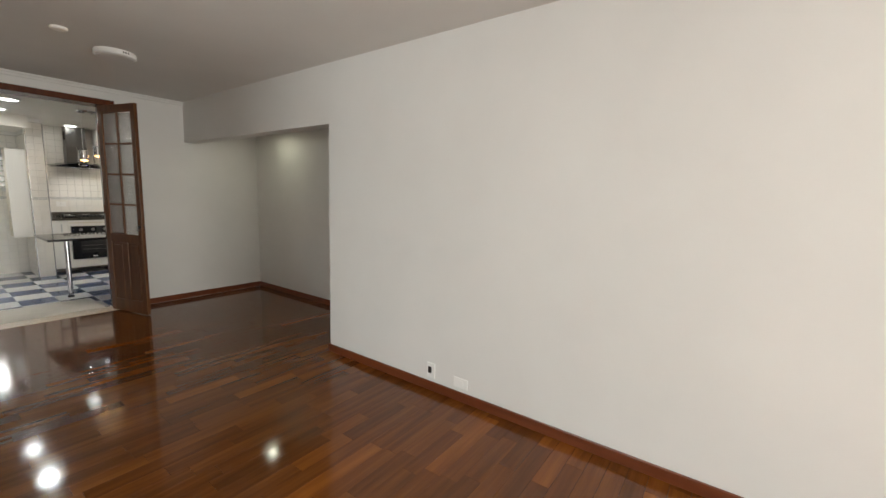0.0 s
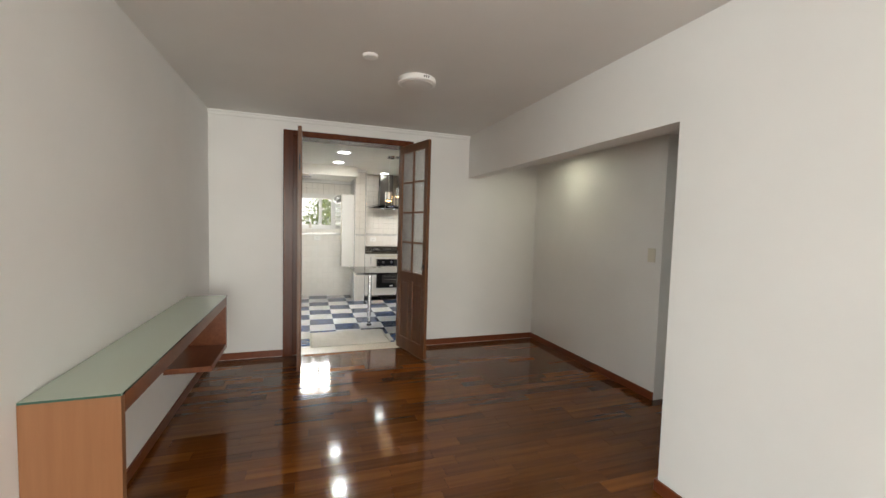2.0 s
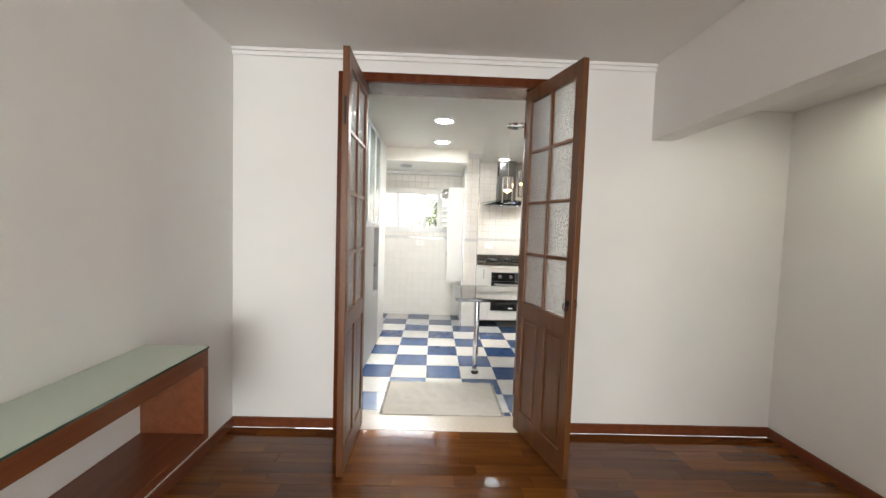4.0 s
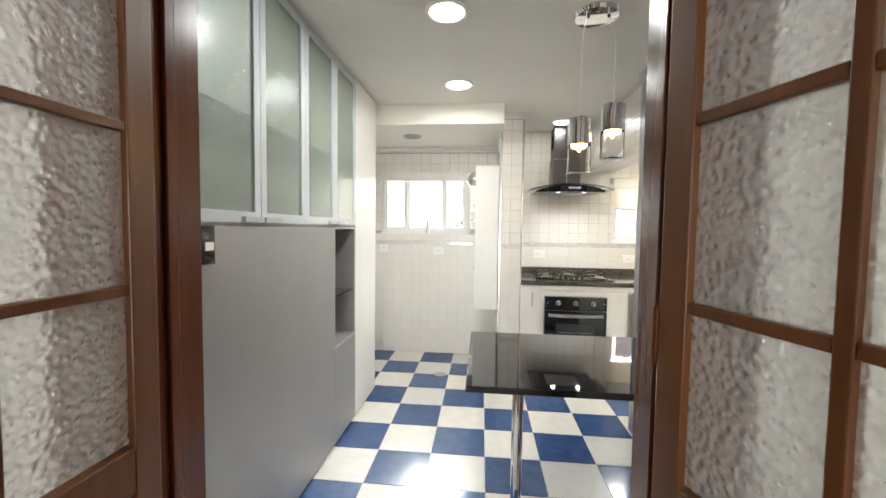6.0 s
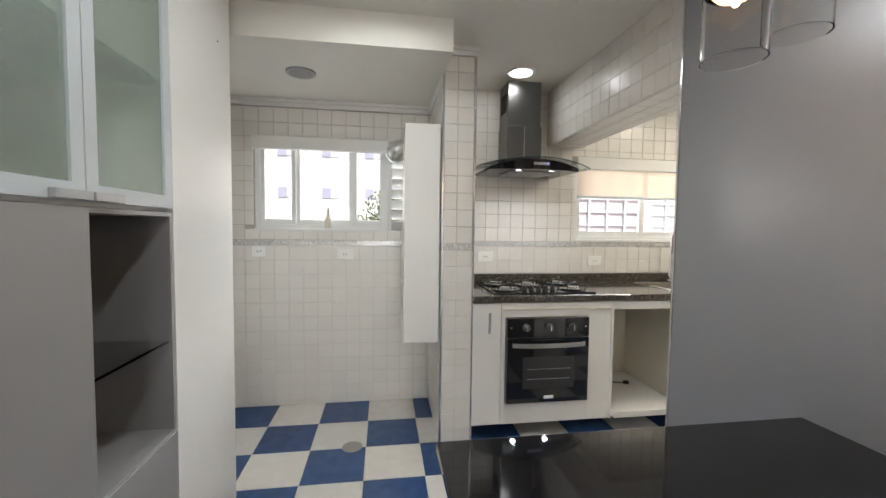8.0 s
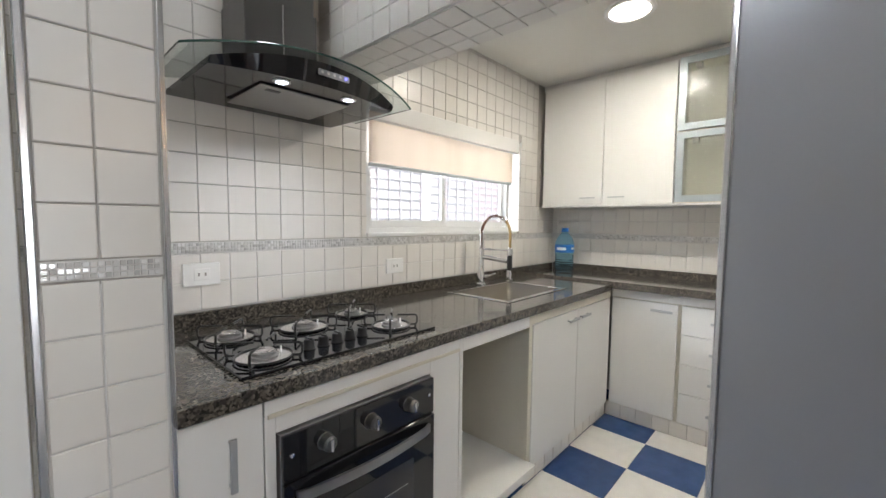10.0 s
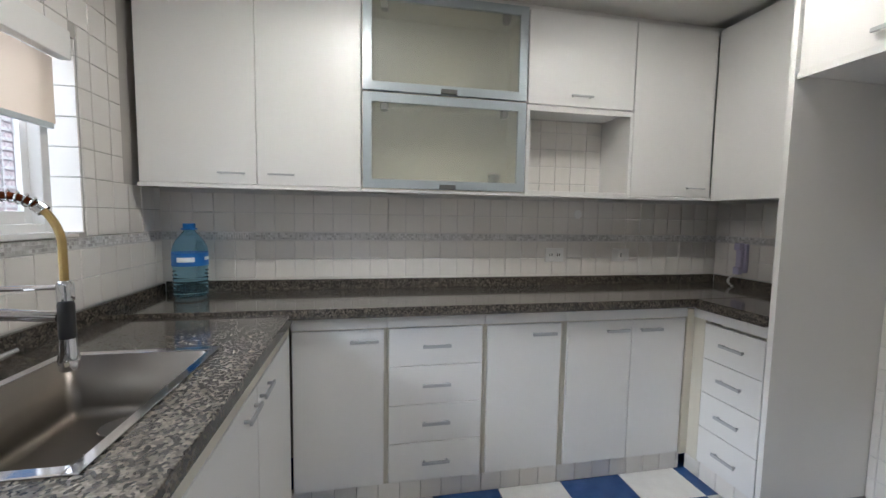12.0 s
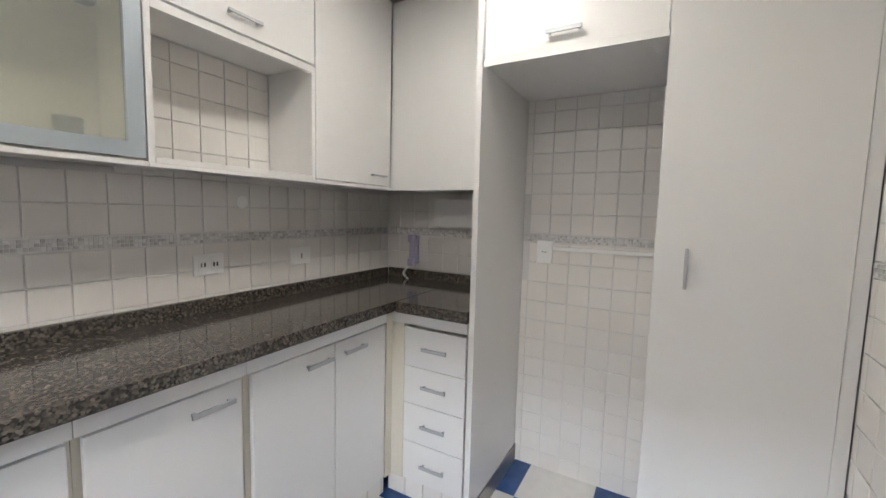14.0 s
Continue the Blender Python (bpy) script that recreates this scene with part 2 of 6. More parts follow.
m = M["hammered"] = mat("hammered_glass", (0.97, 0.98, 0.98), 0.20, 0, Transmission_Weight=0.74, IOR=1.14)
vor = nd(m, "ShaderNodeTexVoronoi", Scale=75.0)
vor.feature = "SMOOTH_F1"
ln(m, coords(m), vor.inputs["Vector"])
bump(m, vor.outputs["Distance"], 0.7, 0.012)
M["frosted"] = mat("frosted_glass", (0.80, 0.83, 0.78), 0.20, 0, Transmission_Weight=0.88, IOR=1.3)
M["blueframe"] = painted("bluish_aluminium_frame", (0.42, 0.47, 0.50), 0.34, 200, 0.05, 0.03)
bsdf(M["blueframe"]).inputs["Metallic"].default_value = 0.3
M["frostedpale"] = mat("pale_frosted_glass", (0.55, 0.62, 0.56), 0.26, 0, Transmission_Weight=0.85, IOR=1.4)

m = M["blind"] = mat("cream_roller_fabric", (0.80, 0.69, 0.60), 0.9)
tr = nd(m, "ShaderNodeBsdfTranslucent")
tr.inputs["Color"].default_value = (0.74, 0.60, 0.47, 1)
mx = nd(m, "ShaderNodeMixShader")
mx.inputs[0].default_value = 0.10
ln(m, bsdf(m).outputs[0], mx.inputs[1])
ln(m, tr.outputs[0], mx.inputs[2])
ln(m, mx.outputs[0], m.node_tree.nodes["Material Output"].inputs["Surface"])


def emitter(name, color, strength):
    m = mat(name, color, 0.5)
    bsdf(m).inputs["Emission Color"].default_value = (*color, 1)
    bsdf(m).inputs["Emission Strength"].default_value = strength
    return m


M["lamp_cool"] = emitter("downlight_lens", (0.93, 0.97, 1.0), 9)
M["lamp_room"] = emitter("opal_room_lens", (1.0, 0.94, 0.84), 10)
M["lamp_warm"] = emitter("warm_bulb", (1.0, 0.55, 0.22), 7)
M["led"] = emitter("hood_led", (0.80, 0.84, 1.0), 7)
M["ledblue"] = emitter("blue_indicator", (0.25, 0.25, 1.0), 3)
M["diffuser"] = painted("opal_diffuser", (0.74, 0.72, 0.70), 0.4, 50, 0.02, 0.02)


# ---------- mesh helpers ----------
ORG = {}


def thing(name, at, label, category, group="", kind=""):
    ob = new(name)
    ob.location = at
    ob.empty_display_size = 0.05
    ORG[ob] = Vector(at)
    return tagged(ob, label, category, group, kind)


def finish(bm, name, material, smooth=False):
    me = bpy.data.meshes.new(name)
    bmesh.ops.recalc_face_normals(bm, faces=bm.faces[:])
    bm.to_mesh(me)
    bm.free()
    me.materials.append(material)
    if smooth:
        for p in me.polygons:
            p.use_smooth = True
        me.set_sharp_from_angle(angle=radians(35))
    return me


def part(name, bm, material, parent, label="", smooth=False):
    """Links a bmesh in world coordinates as one mesh object under a thing or a part."""
    org = ORG[parent]
    bmesh.ops.translate(bm, verts=bm.verts, vec=-org)
    ob = new(name, finish(bm, name, material, smooth))
    ob.parent = parent
    ORG[ob] = org
    return tagged(ob, label)


def solid(name, bm, material, label="", category="", group="", kind="", smooth=False):
    """A thing, or a piece of the setting, that is one mesh."""
    ob = new(name, finish(bm, name, material, smooth))
    ORG[ob] = Vector((0, 0, 0))
    return tagged(ob, label, category, group, kind)


def box(x0, x1, y0, y1, z0, z1, bev=0.0, bm=None):
    own = bmesh.new()
    co = [(x, y, z) for x in sorted((x0, x1)) for y in sorted((y0, y1)) for z in sorted((z0, z1))]
    v = [own.verts.new(c) for c in co]
    for f in ((0, 1, 3, 2), (4, 6, 7, 5), (0, 4, 5, 1), (2, 3, 7, 6), (0, 2, 6, 4), (1, 5, 7, 3)):
        own.faces.new([v[i] for i in f])
    if bev:
        bmesh.ops.bevel(own, geom=own.edges[:], offset=bev, segments=2, affect="EDGES", profile=0.5)
    if bm is None:
        return own
    tmp = bpy.data.meshes.new("tmp")
    own.to_mesh(tmp)
    own.free()
    bm.from_mesh(tmp)
    bpy.data.meshes.remove(tmp)
    return bm


def boxes(rows, bev=0.0):
    bm = bmesh.new()
    for r in rows:
        box(*r, bev=bev, bm=bm)
    return bm


def lathe(profile, at, seg=32, bm=None, axis="z"):
    """Turns (radius, height) pairs about an upright axis through at."""
    bm = bm or bmesh.new()
    rings = []
    for r, h in profile:
        ring = []
        for i in range(seg):
            a = 2 * math.pi * i / seg
            p = (r * math.cos(a), r * math.sin(a), h)
            if axis == "y":
                p = (p[0], p[2], p[1])
            elif axis == "x":
                p = (p[2], p[0], p[1])
            ring.append(bm.verts.new((at[0] + p[0], at[1] + p[1], at[2] + p[2])))
        rings.append(ring)
    for a, b in zip(rings, rings[1:]):
        for i in range(seg):
            bm.faces.new((a[i], a[(i + 1) % seg], b[(i + 1) % seg], b[i]))
    for ring, (r, h) in ((rings[0], profile[0]), (rings[-1], profile[-1])):
        if r > 1e-4:
            bm.faces.new(ring)
    bmesh.ops.remove_doubles(bm, verts=bm.verts, dist=1e-5)
    return bm


def tube(points, r, seg=10, bm=None, closed=False):
    """A round bar along points."""
    bm = bm or bmesh.new()
    pts = [Vector(p) for p in points]
    n = len(pts)
    rings = []
    up = None
    for i, p in enumerate(pts):
        a, b = pts[(i - 1) % n] if (closed or i) else p, pts[(i + 1) % n] if (closed or i < n - 1) else p
        d = (b - a).normalized()
        if up is None:
            up = d.orthogonal().normalized()
        up = (up - d * up.dot(d)).normalized()
        s = d.cross(up)
        rr = r[i] if isinstance(r, (list, tuple)) else r
        rings.append([bm.verts.new(p + (up * math.cos(t) + s * math.sin(t)) * rr) for t in (2 * math.pi * k / seg for k in range(seg))])
    pairs = list(zip(rings, rings[1:])) + ([(rings[-1], rings[0])] if closed else [])
    for a, b in pairs:
        for k in range(seg):
            bm.faces.new((a[k], a[(k + 1) % seg], b[(k + 1) % seg], b[k]))
    if not closed:
        bm.faces.new(rings[0])
        bm.faces.new(rings[-1])
    return bm


def wall(name, rows, material, label=""):
    return solid(name, boxes(rows), material, label or "white painted plaster wall", "wall", kind="structure")


# ---------- large structure ----------
H1, H2, HN, HA = 2.56, 2.45, 2.28, 2.28   # ceilings: living, kitchen, laundry niche, alcove
YD, YK = 0.0, 0.22                        # door wall faces
YB = 3.61                                 # back wall of the kitchen
XE = 4.28                                 # east wall
XG, XP = 1.98, 2.29                       # partition faces

YE = 2.058                                # free end of the partition

# living room
wall("wall_west", [(-0.91, -0.70, -3.06, 0.0, 0, H1)], M["wall"])
wall("wall_door", [(-0.91, 0.06, YD, YK, 0, H1), (1.385, 3.25, YD, YK, 0, H1), (0.06, 1.385, YD, YK, 2.395, H1)], M["wall"])
# the opening beyond y = -7.4 is assumed and unseen, for the east lamp
wall("wall_east", [(2.12, 2.27, -11.1, -10.0, 0, H1), (2.12, 2.27, -7.4, -2.94, 0, H1), (2.12, 2.27, -10.0, -7.4, 2.4, H1), (2.12, 2.27, -10.0, -7.4, 0, 0.3), (2.12, 2.27, -2.94, 0.0, 2.057, H1)], M["wall"])
wall("wall_alcove", [(3.09, 3.25, -2.0, 0.0, 0, HA), (3.25, 3.40, -3.1, -1.9, 0, HA), (2.27, 3.40, -3.1, -2.96, 0, HA)], M["wall"])
# unseen end wall, set far back so the light falls off gently
wall("wall_south", [(-4.1, -1.2, -11.25, -11.1, 0, H1), (2.0, 2.27, -11.25, -11.1, 0, H1), (-1.2, 2.0, -11.25, -11.1, 2.45, H1)], M["wall"])
# unseen wall, its opening placed to light the east wall
wall("wall_far_west", [(-4.15, -4.0, -11.25, -5.3, 0, H1), (-4.15, -4.0, -2.9, 0.17, 0, H1), (-4.15, -4.0, -5.3, -2.9, 0, 0.65), (-4.15, -4.0, -5.3, -2.9, 2.35, H1)], M["wall"])
wall("wall_far_north", [(-4.0, -0.91, YD, YK, 0, H1)], M["wall"])
solid("ceiling_living", boxes([(-4.15, 2.27, -11.25, YK, H1, H1 + 0.12), (2.27, 3.40, -3.1, 0.0, HA, HA + 0.12)]), M["ceiling"], "white painted plaster ceiling", "ceiling", kind="structure")


def crown(name, runs, drop=0.05, out=0.04):
    bm = bmesh.new()
    for x0, x1, y0, y1, z in runs:
        box(x0, x1, y0, y1, z - drop * 0.45, z - 0.001, 0.004, bm)
        along_x = abs(x1 - x0) > abs(y1 - y0)
        if along_x:
            s = 0.5 * (y0 + y1)
            box(x0, x1, max(y0, y1) - abs(y1 - y0) * 0.55 if y0 < s else y0, max(y0, y1), z - drop, z - drop * 0.45, 0.004, bm)
        else:
            box(min(x0, x1), min(x0, x1) + abs(x1 - x0), y0, y1, z - drop, z - drop * 0.45, 0.004, bm)
    return solid(name, bm, M["wall"], "thin white plaster cornice under the ceiling", "trim", kind="structure")


crown("trim_cornice_living", [(-0.70, 2.12, -0.03, -0.002, H1)])


def baseboard(rows):
    solid("baseboard_living", boxes(rows, 0.003), M["base"], "reddish brown varnished wooden skirting", "baseboard", kind="structure")


baseboard([(-0.70, 0.0, -0.015, -0.001, 0, 0.07), (1.40, 3.09, -0.015, -0.001, 0, 0.07), (-0.699, -0.685, -3.06, -0.015, 0, 0.07),
           (2.105, 2.119, -11.1, -2.94, 0, 0.07), (2.105, 2.27, -2.939, -2.925, 0, 0.07), (3.075, 3.089, -2.0, -0.015, 0, 0.07),
           (3.236, 3.249, -2.7, -2.03, 0, 0.07), (-0.925, -0.685, -3.075, -3.061, 0, 0.0701)])

# kitchen shell
wall("wall_kitchen_west", [(-0.75, -0.60, YK, 3.76, 0, H2)], M["groutlite"], "white tiled side wall")
wall("wall_kitchen_south", [(1.39, 1.98, YK, YK + 0.004, 0, H2), (2.29, 4.43, 0.18, 0.33, 0, H2)], M["groutlite"], "white tiled wall with pale grout")
XT = 0.0366                               # the partition widens towards its free end
bm = boxes([(2.03, 2.30, YE, YB, 2.02, H2)])
ends = [[bm.verts.new((x, y, z)) for x, y in ((XG + 0.004, YK), (XP - XT * (YE - YK), YK), (XP, YE - 0.0005), (XG + 0.004, YE - 0.0005))] for z in (0, H2)]
bm.faces.new(ends[0])
bm.faces.new(ends[1])
for i in range(4):
    bm.faces.new((ends[0][i], ends[0][(i + 1) % 4], ends[1][(i + 1) % 4], ends[1][i]))
solid("wall_partition", bm, M["groutlite"], "partition with white tiled end and beam", "wall", kind="structure")
PX0, PX1, PY = 1.083, 1.272, 2.93         # tiled pier beside the hob
wall("wall_pier", [(PX0, PX1, PY, YB, 0, H2)], M["grout"], "white tiled pier")
WX0, WX1, WZ0, WZ1 = 2.285, 3.735, 1.27, 1.955     # kitchen window
NX0, NX1, NZ0, NZ1 = -0.215, 0.95, 1.335, 2.005    # laundry window
wall("wall_kitchen_north", [(-0.75, NX0, YB, YB + 0.15, 0, H2), (NX1, WX0, YB, YB + 0.15, 0, H2), (WX1, 4.43, YB, YB + 0.15, 0, H2),
                            (NX0, NX1, YB, YB + 0.15, 0, NZ0), (NX0, NX1, YB, YB + 0.15, NZ1, H2),
                            (WX0, WX1, YB, YB + 0.15, 0, WZ0), (WX0, WX1, YB, YB + 0.15, WZ1, H2)], M["grout"], "white tiled wall with two windows")
wall("wall_kitchen_east", [(XE, XE + 0.15, 0.18, YB, 0, H2)], M["groutlite"], "white tiled wall with pale grout")
solid("ceiling_kitchen", boxes([(-0.75, 4.43, YK, 2.62, H2, H2 + 0.12), (PX0, 4.43, 2.62, 3.76, H2, H2 + 0.12), (-0.75, PX0, 2.62, 3.76, HN, H2 + 0.12)]), M["ceiling_kitchen"],
      "white painted kitchen ceiling with a lowered part", "ceiling", kind="structure")
crown("trim_cornice_kitchen", [(1.94, 1.967, YK, YE, H2), (PX0 - 0.02, PX1 + 0.02, PY - 0.025, PY, H2), (PX1, PX1 + 0.022, PY, 3.60, H2), (-0.6, PX0, 3.57, 3.608, HN), (PX0 - 0.02, PX0 + 0.002, PY, 3.57, HN)], 0.055)
solid("wall_grey_panel", boxes([(XG - 0.012, XG, YK + 0.002, YE - 0.002, 0, H2 - 0.056)], 0.001), M["greywall"], "matte grey laminate wall panel", "wall panel", kind="structure")
solid("trim_panel_edge", boxes([(XG - 0.016, XG + 0.022, YE - 0.001, YE + 0.011, 0, H2 - 0.06), (PX0 - 0.012, PX0 + 0.002, PY - 0.012, PY + 0.002, 0, 2.39), (PX1 - 0.002, PX1 + 0.010, PY - 0.012, PY + 0.002, 0, 2.39), (XP - 0.01, XP + 0.007, YE + 0.001, YE + 0.009, 0, H2)], 0.003),
      M["silver"], "silver metal corner trim on the tiled edges", "trim", kind="structure")

# floors
floor_living = solid("floor_living", boxes([(-4.15, 3.40, -11.25, -0.02, -0.10, -0.006)]), M["gap"], "glossy varnished hardwood strip floor", "floor", kind="structure")
floor_kitchen = solid("floor_kitchen", boxes([(-0.75, 4.43, 0.22, 3.76, -0.10, -0.004)]), M["groutlite"], "blue and white checkered ceramic tile floor", "floor", kind="structure")
solid("threshold", box(0.06, 1.39, -0.02, 0.219, -0.05, 0.002, 0.002), M["stone"], "pale stone door threshold", "threshold", kind="structure")


# ---------- double door ----------
door_frame = thing("door_1", (0.7, 0.08, 0), "reddish brown wooden frame of an open double door", "door frame", kind="structure")
for nm, r in (("jamb", (0.06, 0.155, -0.018, 0.235, 0, 2.364)), ("jamb", (1.297, 1.385, -0.018, 0.235, 0, 2.364)), ("head", (0.06, 1.385, -0.018, 0.235, 2.365, 2.395)),
              ("casing", (0.0, 0.10, -0.036, -0.0185, 0, 2.425)), ("casing", (1.325, 1.405, -0.036, -0.0185, 0, 2.425)), ("casing", (0.1005, 1.3245, -0.036, -0.0185, 2.368, 2.425)),
              ("stop", (0.156, 0.166, 0.105, 0.14, 0, 2.363)), ("stop", (1.286, 1.296, 0.105, 0.14, 0, 2.363))):
    part(nm, box(*r, bev=0.004), M["casing"], door_frame)


def door_leaf(hinge, angle, flip, ring):
    """A glazed leaf: two columns of four panes above two wood panels; built along +x, then turned."""
    W, T, Z0, Z1, ST = 0.612, 0.036, 0.012, 2.358, 0.066
    ob = thing("door_leaf", (0, 0, 0), "open brown wooden door leaf with hammered glass panes", "door", "leaves of the double door")
    for nm, r in (("stile", (0, ST, 0, T, Z0, Z1)), ("stile", (W - ST, W, 0, T, Z0, Z1)), ("top_rail", (ST, W - ST, 0.001, T - 0.001, Z1 - 0.085, Z1 - 0.001)),
                  ("lock_rail", (ST, W - ST, 0.001, T - 0.001, 0.825, 0.925)), ("bottom_rail", (ST, W - ST, 0.001, T - 0.001, Z0 + 0.001, 0.155)),
                  ("mullion", (W / 2 - 0.04, W / 2 + 0.04, 0.001, T - 0.001, 0.155, 0.825)), ("glazing_bar", (W / 2 - 0.012, W / 2 + 0.012, 0.004, T - 0.004, 0.925, Z1 - 0.085))):
        part(nm, box(*r, bev=0.003), M["leafwood"], ob)
    g0, g1 = 0.925, Z1 - 0.085
    rows = [g0 + (g1 - g0) * i / 4 for i in range(5)]
    for z in rows[1:4]:
        for xa, xb in ((ST, W / 2 - 0.0125), (W / 2 + 0.0125, W - ST)):
            part("glazing_bar", box(xa, xb, 0.005, T - 0.005, z - 0.011, z + 0.011, 0.003), M["leafwood"], ob)
    for za, zb in zip(rows, rows[1:]):
        for xa, xb in ((ST, W / 2 - 0.012), (W / 2 + 0.012, W - ST)):
            p = part("pane", box(xa - 0.003, xb + 0.003, T / 2 - 0.002, T / 2 + 0.002, za + 0.008, zb - 0.008), M["hammered"], ob)
            p.visible_shadow = False
    for xa, xb in ((ST, W / 2 - 0.04), (W / 2 + 0.04, W - ST)):
        bm = boxes([(xa - 0.002, xb + 0.002, 0.012, T - 0.012, 0.15, 0.83), (xa + 0.028, xb - 0.028, 0.006, T - 0.006, 0.183, 0.797)], 0.004)
        part("panel", bm, M["leafwood"], ob)
    if ring:
        h = part("handle", lathe([(0.001, -0.012), (0.016, -0.012), (0.018, -0.004), (0.012, 0.0)], (W - 0.03, -0.001, 1.02), 20, None, "y"), M["iron"], ob, "black iron ring pull")
        part("ring", tube([(W - 0.03 + 0.024 * math.cos(a), -0.018, 1.0 + 0.024 * math.sin(a)) for a in (2 * math.pi * k / 20 for k in range(20))], 0.0035, 8, None, True), M["iron"], h)
        part("ring", tube([(W - 0.001 + 0.02 * abs(math.cos(a)) , 0.5 * T + 0.001, 1.02 + 0.022 * math.sin(a)) for a in (math.pi * k / 14 - math.pi / 2 for k in range(15))], 0.0035, 8), M["iron"], h)
    else:
        part("bolt", box(W - 0.002, W + 0.002, 0.011, T - 0.011, 1.95, 2.10, 0.001), M["iron"], ob)
    for z in (0.3, 1.2, 2.1):
        part("hinge", lathe([(0.006, -0.05), (0.006, 0.05)], (-0.006, 0.0 if not flip else T, z), 12), M["casing"], ob)
    ob.matrix_basis = pose(hinge[0], hinge[1], 0, 0, 0, angle)
    return ob


door_leaf((0.152, 0.045), -90.0, False, False)
door_leaf((1.262, 0.035), -74.0, False, True)


# ---------- living room things ----------
def plate(name, center, w, h, normal, holes, label, material="plastic", group=""):
    """A cover plate on a wall with a raised centre; holes: (du, dv, w, h) dark slots; normal: one of -x +x -y +y."""
    sx = {"-x": (0, -1), "+x": (0, 1), "-y": (1, 0), "+y": (-1, 0)}[normal]
    ob = thing(name, center, label, name.replace("_", " "), group)
    out = Vector({"-x": (-1, 0, 0), "+x": (1, 0, 0), "-y": (0, -1, 0), "+y": (0, 1, 0)}[normal])
    u = Vector((abs(out.y), abs(out.x), 0))
    c = Vector(center)

    def bx(du, dv, ww, hh, d0, d1, bev):
        a = c + u * (du - ww / 2) + Vector((0, 0, dv - hh / 2)) + out * d0
        b = c + u * (du + ww / 2) + Vector((0, 0, dv + hh / 2)) + out * d1
        return box(a.x, b.x, a.y, b.y, a.z, b.z, bev)

    part("plate", bx(0, 0, w, h, 0.0005, 0.009, 0.003), M[material], ob)
    for i, (du, dv, ww, hh, kind) in enumerate(holes):
        part({"hole": "slot", "slotgrey": "slot", "plastic": "rocker", "ivory": "rocker", "black": "module"}.get(kind, "insert"), bx(du, dv, ww, hh, 0.009, 0.0124 if kind in ("hole", "slotgrey") else 0.0115, 0.0 if kind in ("hole", "slotgrey") else 0.001), M[kind], ob)
    return ob


def sockets2(name, center, w, h, normal, label, n=2, group="wall sockets", material="plastic"):
    hs = [(0, 0, w * 0.42, h * 0.5, "plastic")]
    ob = plate(name, center, w, h, normal, hs + [(-0.011, 0, 0.006, 0.012, "slotgrey"), (0.011, 0, 0.006, 0.012, "slotgrey")], label, material, group)
    return ob


plate("wall_socket", (2.12, -4.13, 0.155), 0.075, 0.118, "-x", [(0.008, 0.004, 0.032, 0.05, "black")], "pale wall plate with one dark open module", group="living room plates")
plate("blank_plate", (2.12, -4.40, 0.135), 0.118, 0.075, "-x", [(0, 0, 0.05, 0.045, "plastic")], "pale blank cover plate above the skirting", group="living room plates")
plate("light_switch", (3.09, -1.90, 1.255), 0.078, 0.12, "-x", [(0, 0.0, 0.03, 0.05, "ivory")], "yellowish white light switch on the alcove wall", "ivory", "living room plates")
plate("light_switch", (-0.765, -3.06, 1.232), 0.118, 0.112, "-y", [(-0.02, 0.0, 0.035, 0.022, "plastic"), (0.02, 0, 0.035, 0.022, "plastic")], "white double light switch on the wall end", group="living room plates")

lamp = thing("ceiling_light", (1.015, -1.60, H1), "round flat white ceiling light, switched off", "ceiling light")
part("rim", lathe([(0.001, 0), (0.138, 0), (0.142, -0.006), (0.142, -0.036), (0.134, -0.04), (0.128, -0.038)], (1.015, -1.60, H1 - 0.0005), 48), M["plastic"], lamp, smooth=True)
part("diffuser", lathe([(0.131, -0.037), (0.12, -0.046), (0.06, -0.050), (0.001, -0.051)], (1.015, -1.60, H1), 48), M["diffuser"], lamp, smooth=True)
for k in range(3):
    part("slot", box(1.03 + 0.016 * k, 1.037 + 0.016 * k, -1.7445, -1.7415, H1 - 0.028, H1 - 0.014), M["hole"], lamp)
solid("ceiling_rose", lathe([(0.001, 0), (0.05, 0), (0.05, -0.012), (0.042, -0.018), (0.001, -0.019)], (0.62, -1.90, H1 - 0.0005), 32), M["plastic"], "small round white ceiling cover", "ceiling cover", smooth=True)

console = thing("wall_console", (-0.55, -1.84, 0.37), "wall-mounted brown wooden console with pale green glass top", "console")
CX0, CX1, CY0, CY1 = -0.699, -0.402, -2.865, -0.825
part("end_panel", box(CX0, CX1, CY0, CY0 + 0.035, 0.395, 0.812, 0.002), M["consoleend"], console, "light brown veneer end panel")
part("top_slab", boxes([(CX0, CX1, CY0 + 0.0355, CY1, 0.735, 0.811)], 0.003), M["console"], console)
part("far_panel", box(CX0, CX1, CY1 - 0.04, CY1, 0.372, 0.7345, 0.002), M["console"], console)
part("shelf", box(CX0, CX1, -1.405, CY1 - 0.0405, 0.372, 0.412, 0.003), M["console"], console)
g = part("glass_top", box(CX0 + 0.002, CX1 + 0.004, CY0 - 0.003, CY1 + 0.002, 0.8125, 0.822, 0.0015), M["greentop"], console, "pale green glass plate")
part("glass_edge", boxes([(CX1 + 0.0042, CX1 + 0.0052, CY0, CY1, 0.813, 0.8215), (CX0 + 0.004, CX1 + 0.003, CY0 - 0.0042, CY0 - 0.0032, 0.813, 0.8215)]), M["greenedge"], g)

hall_door = thing("door_2", (3.245, -2.4, 0), "plain closed white door beside the alcove", "door", kind="structure")
part("door_panel", box(3.205, 3.235, -2.90, -2.06, 0.075, 2.12, 0.003), M["wall"], hall_door)
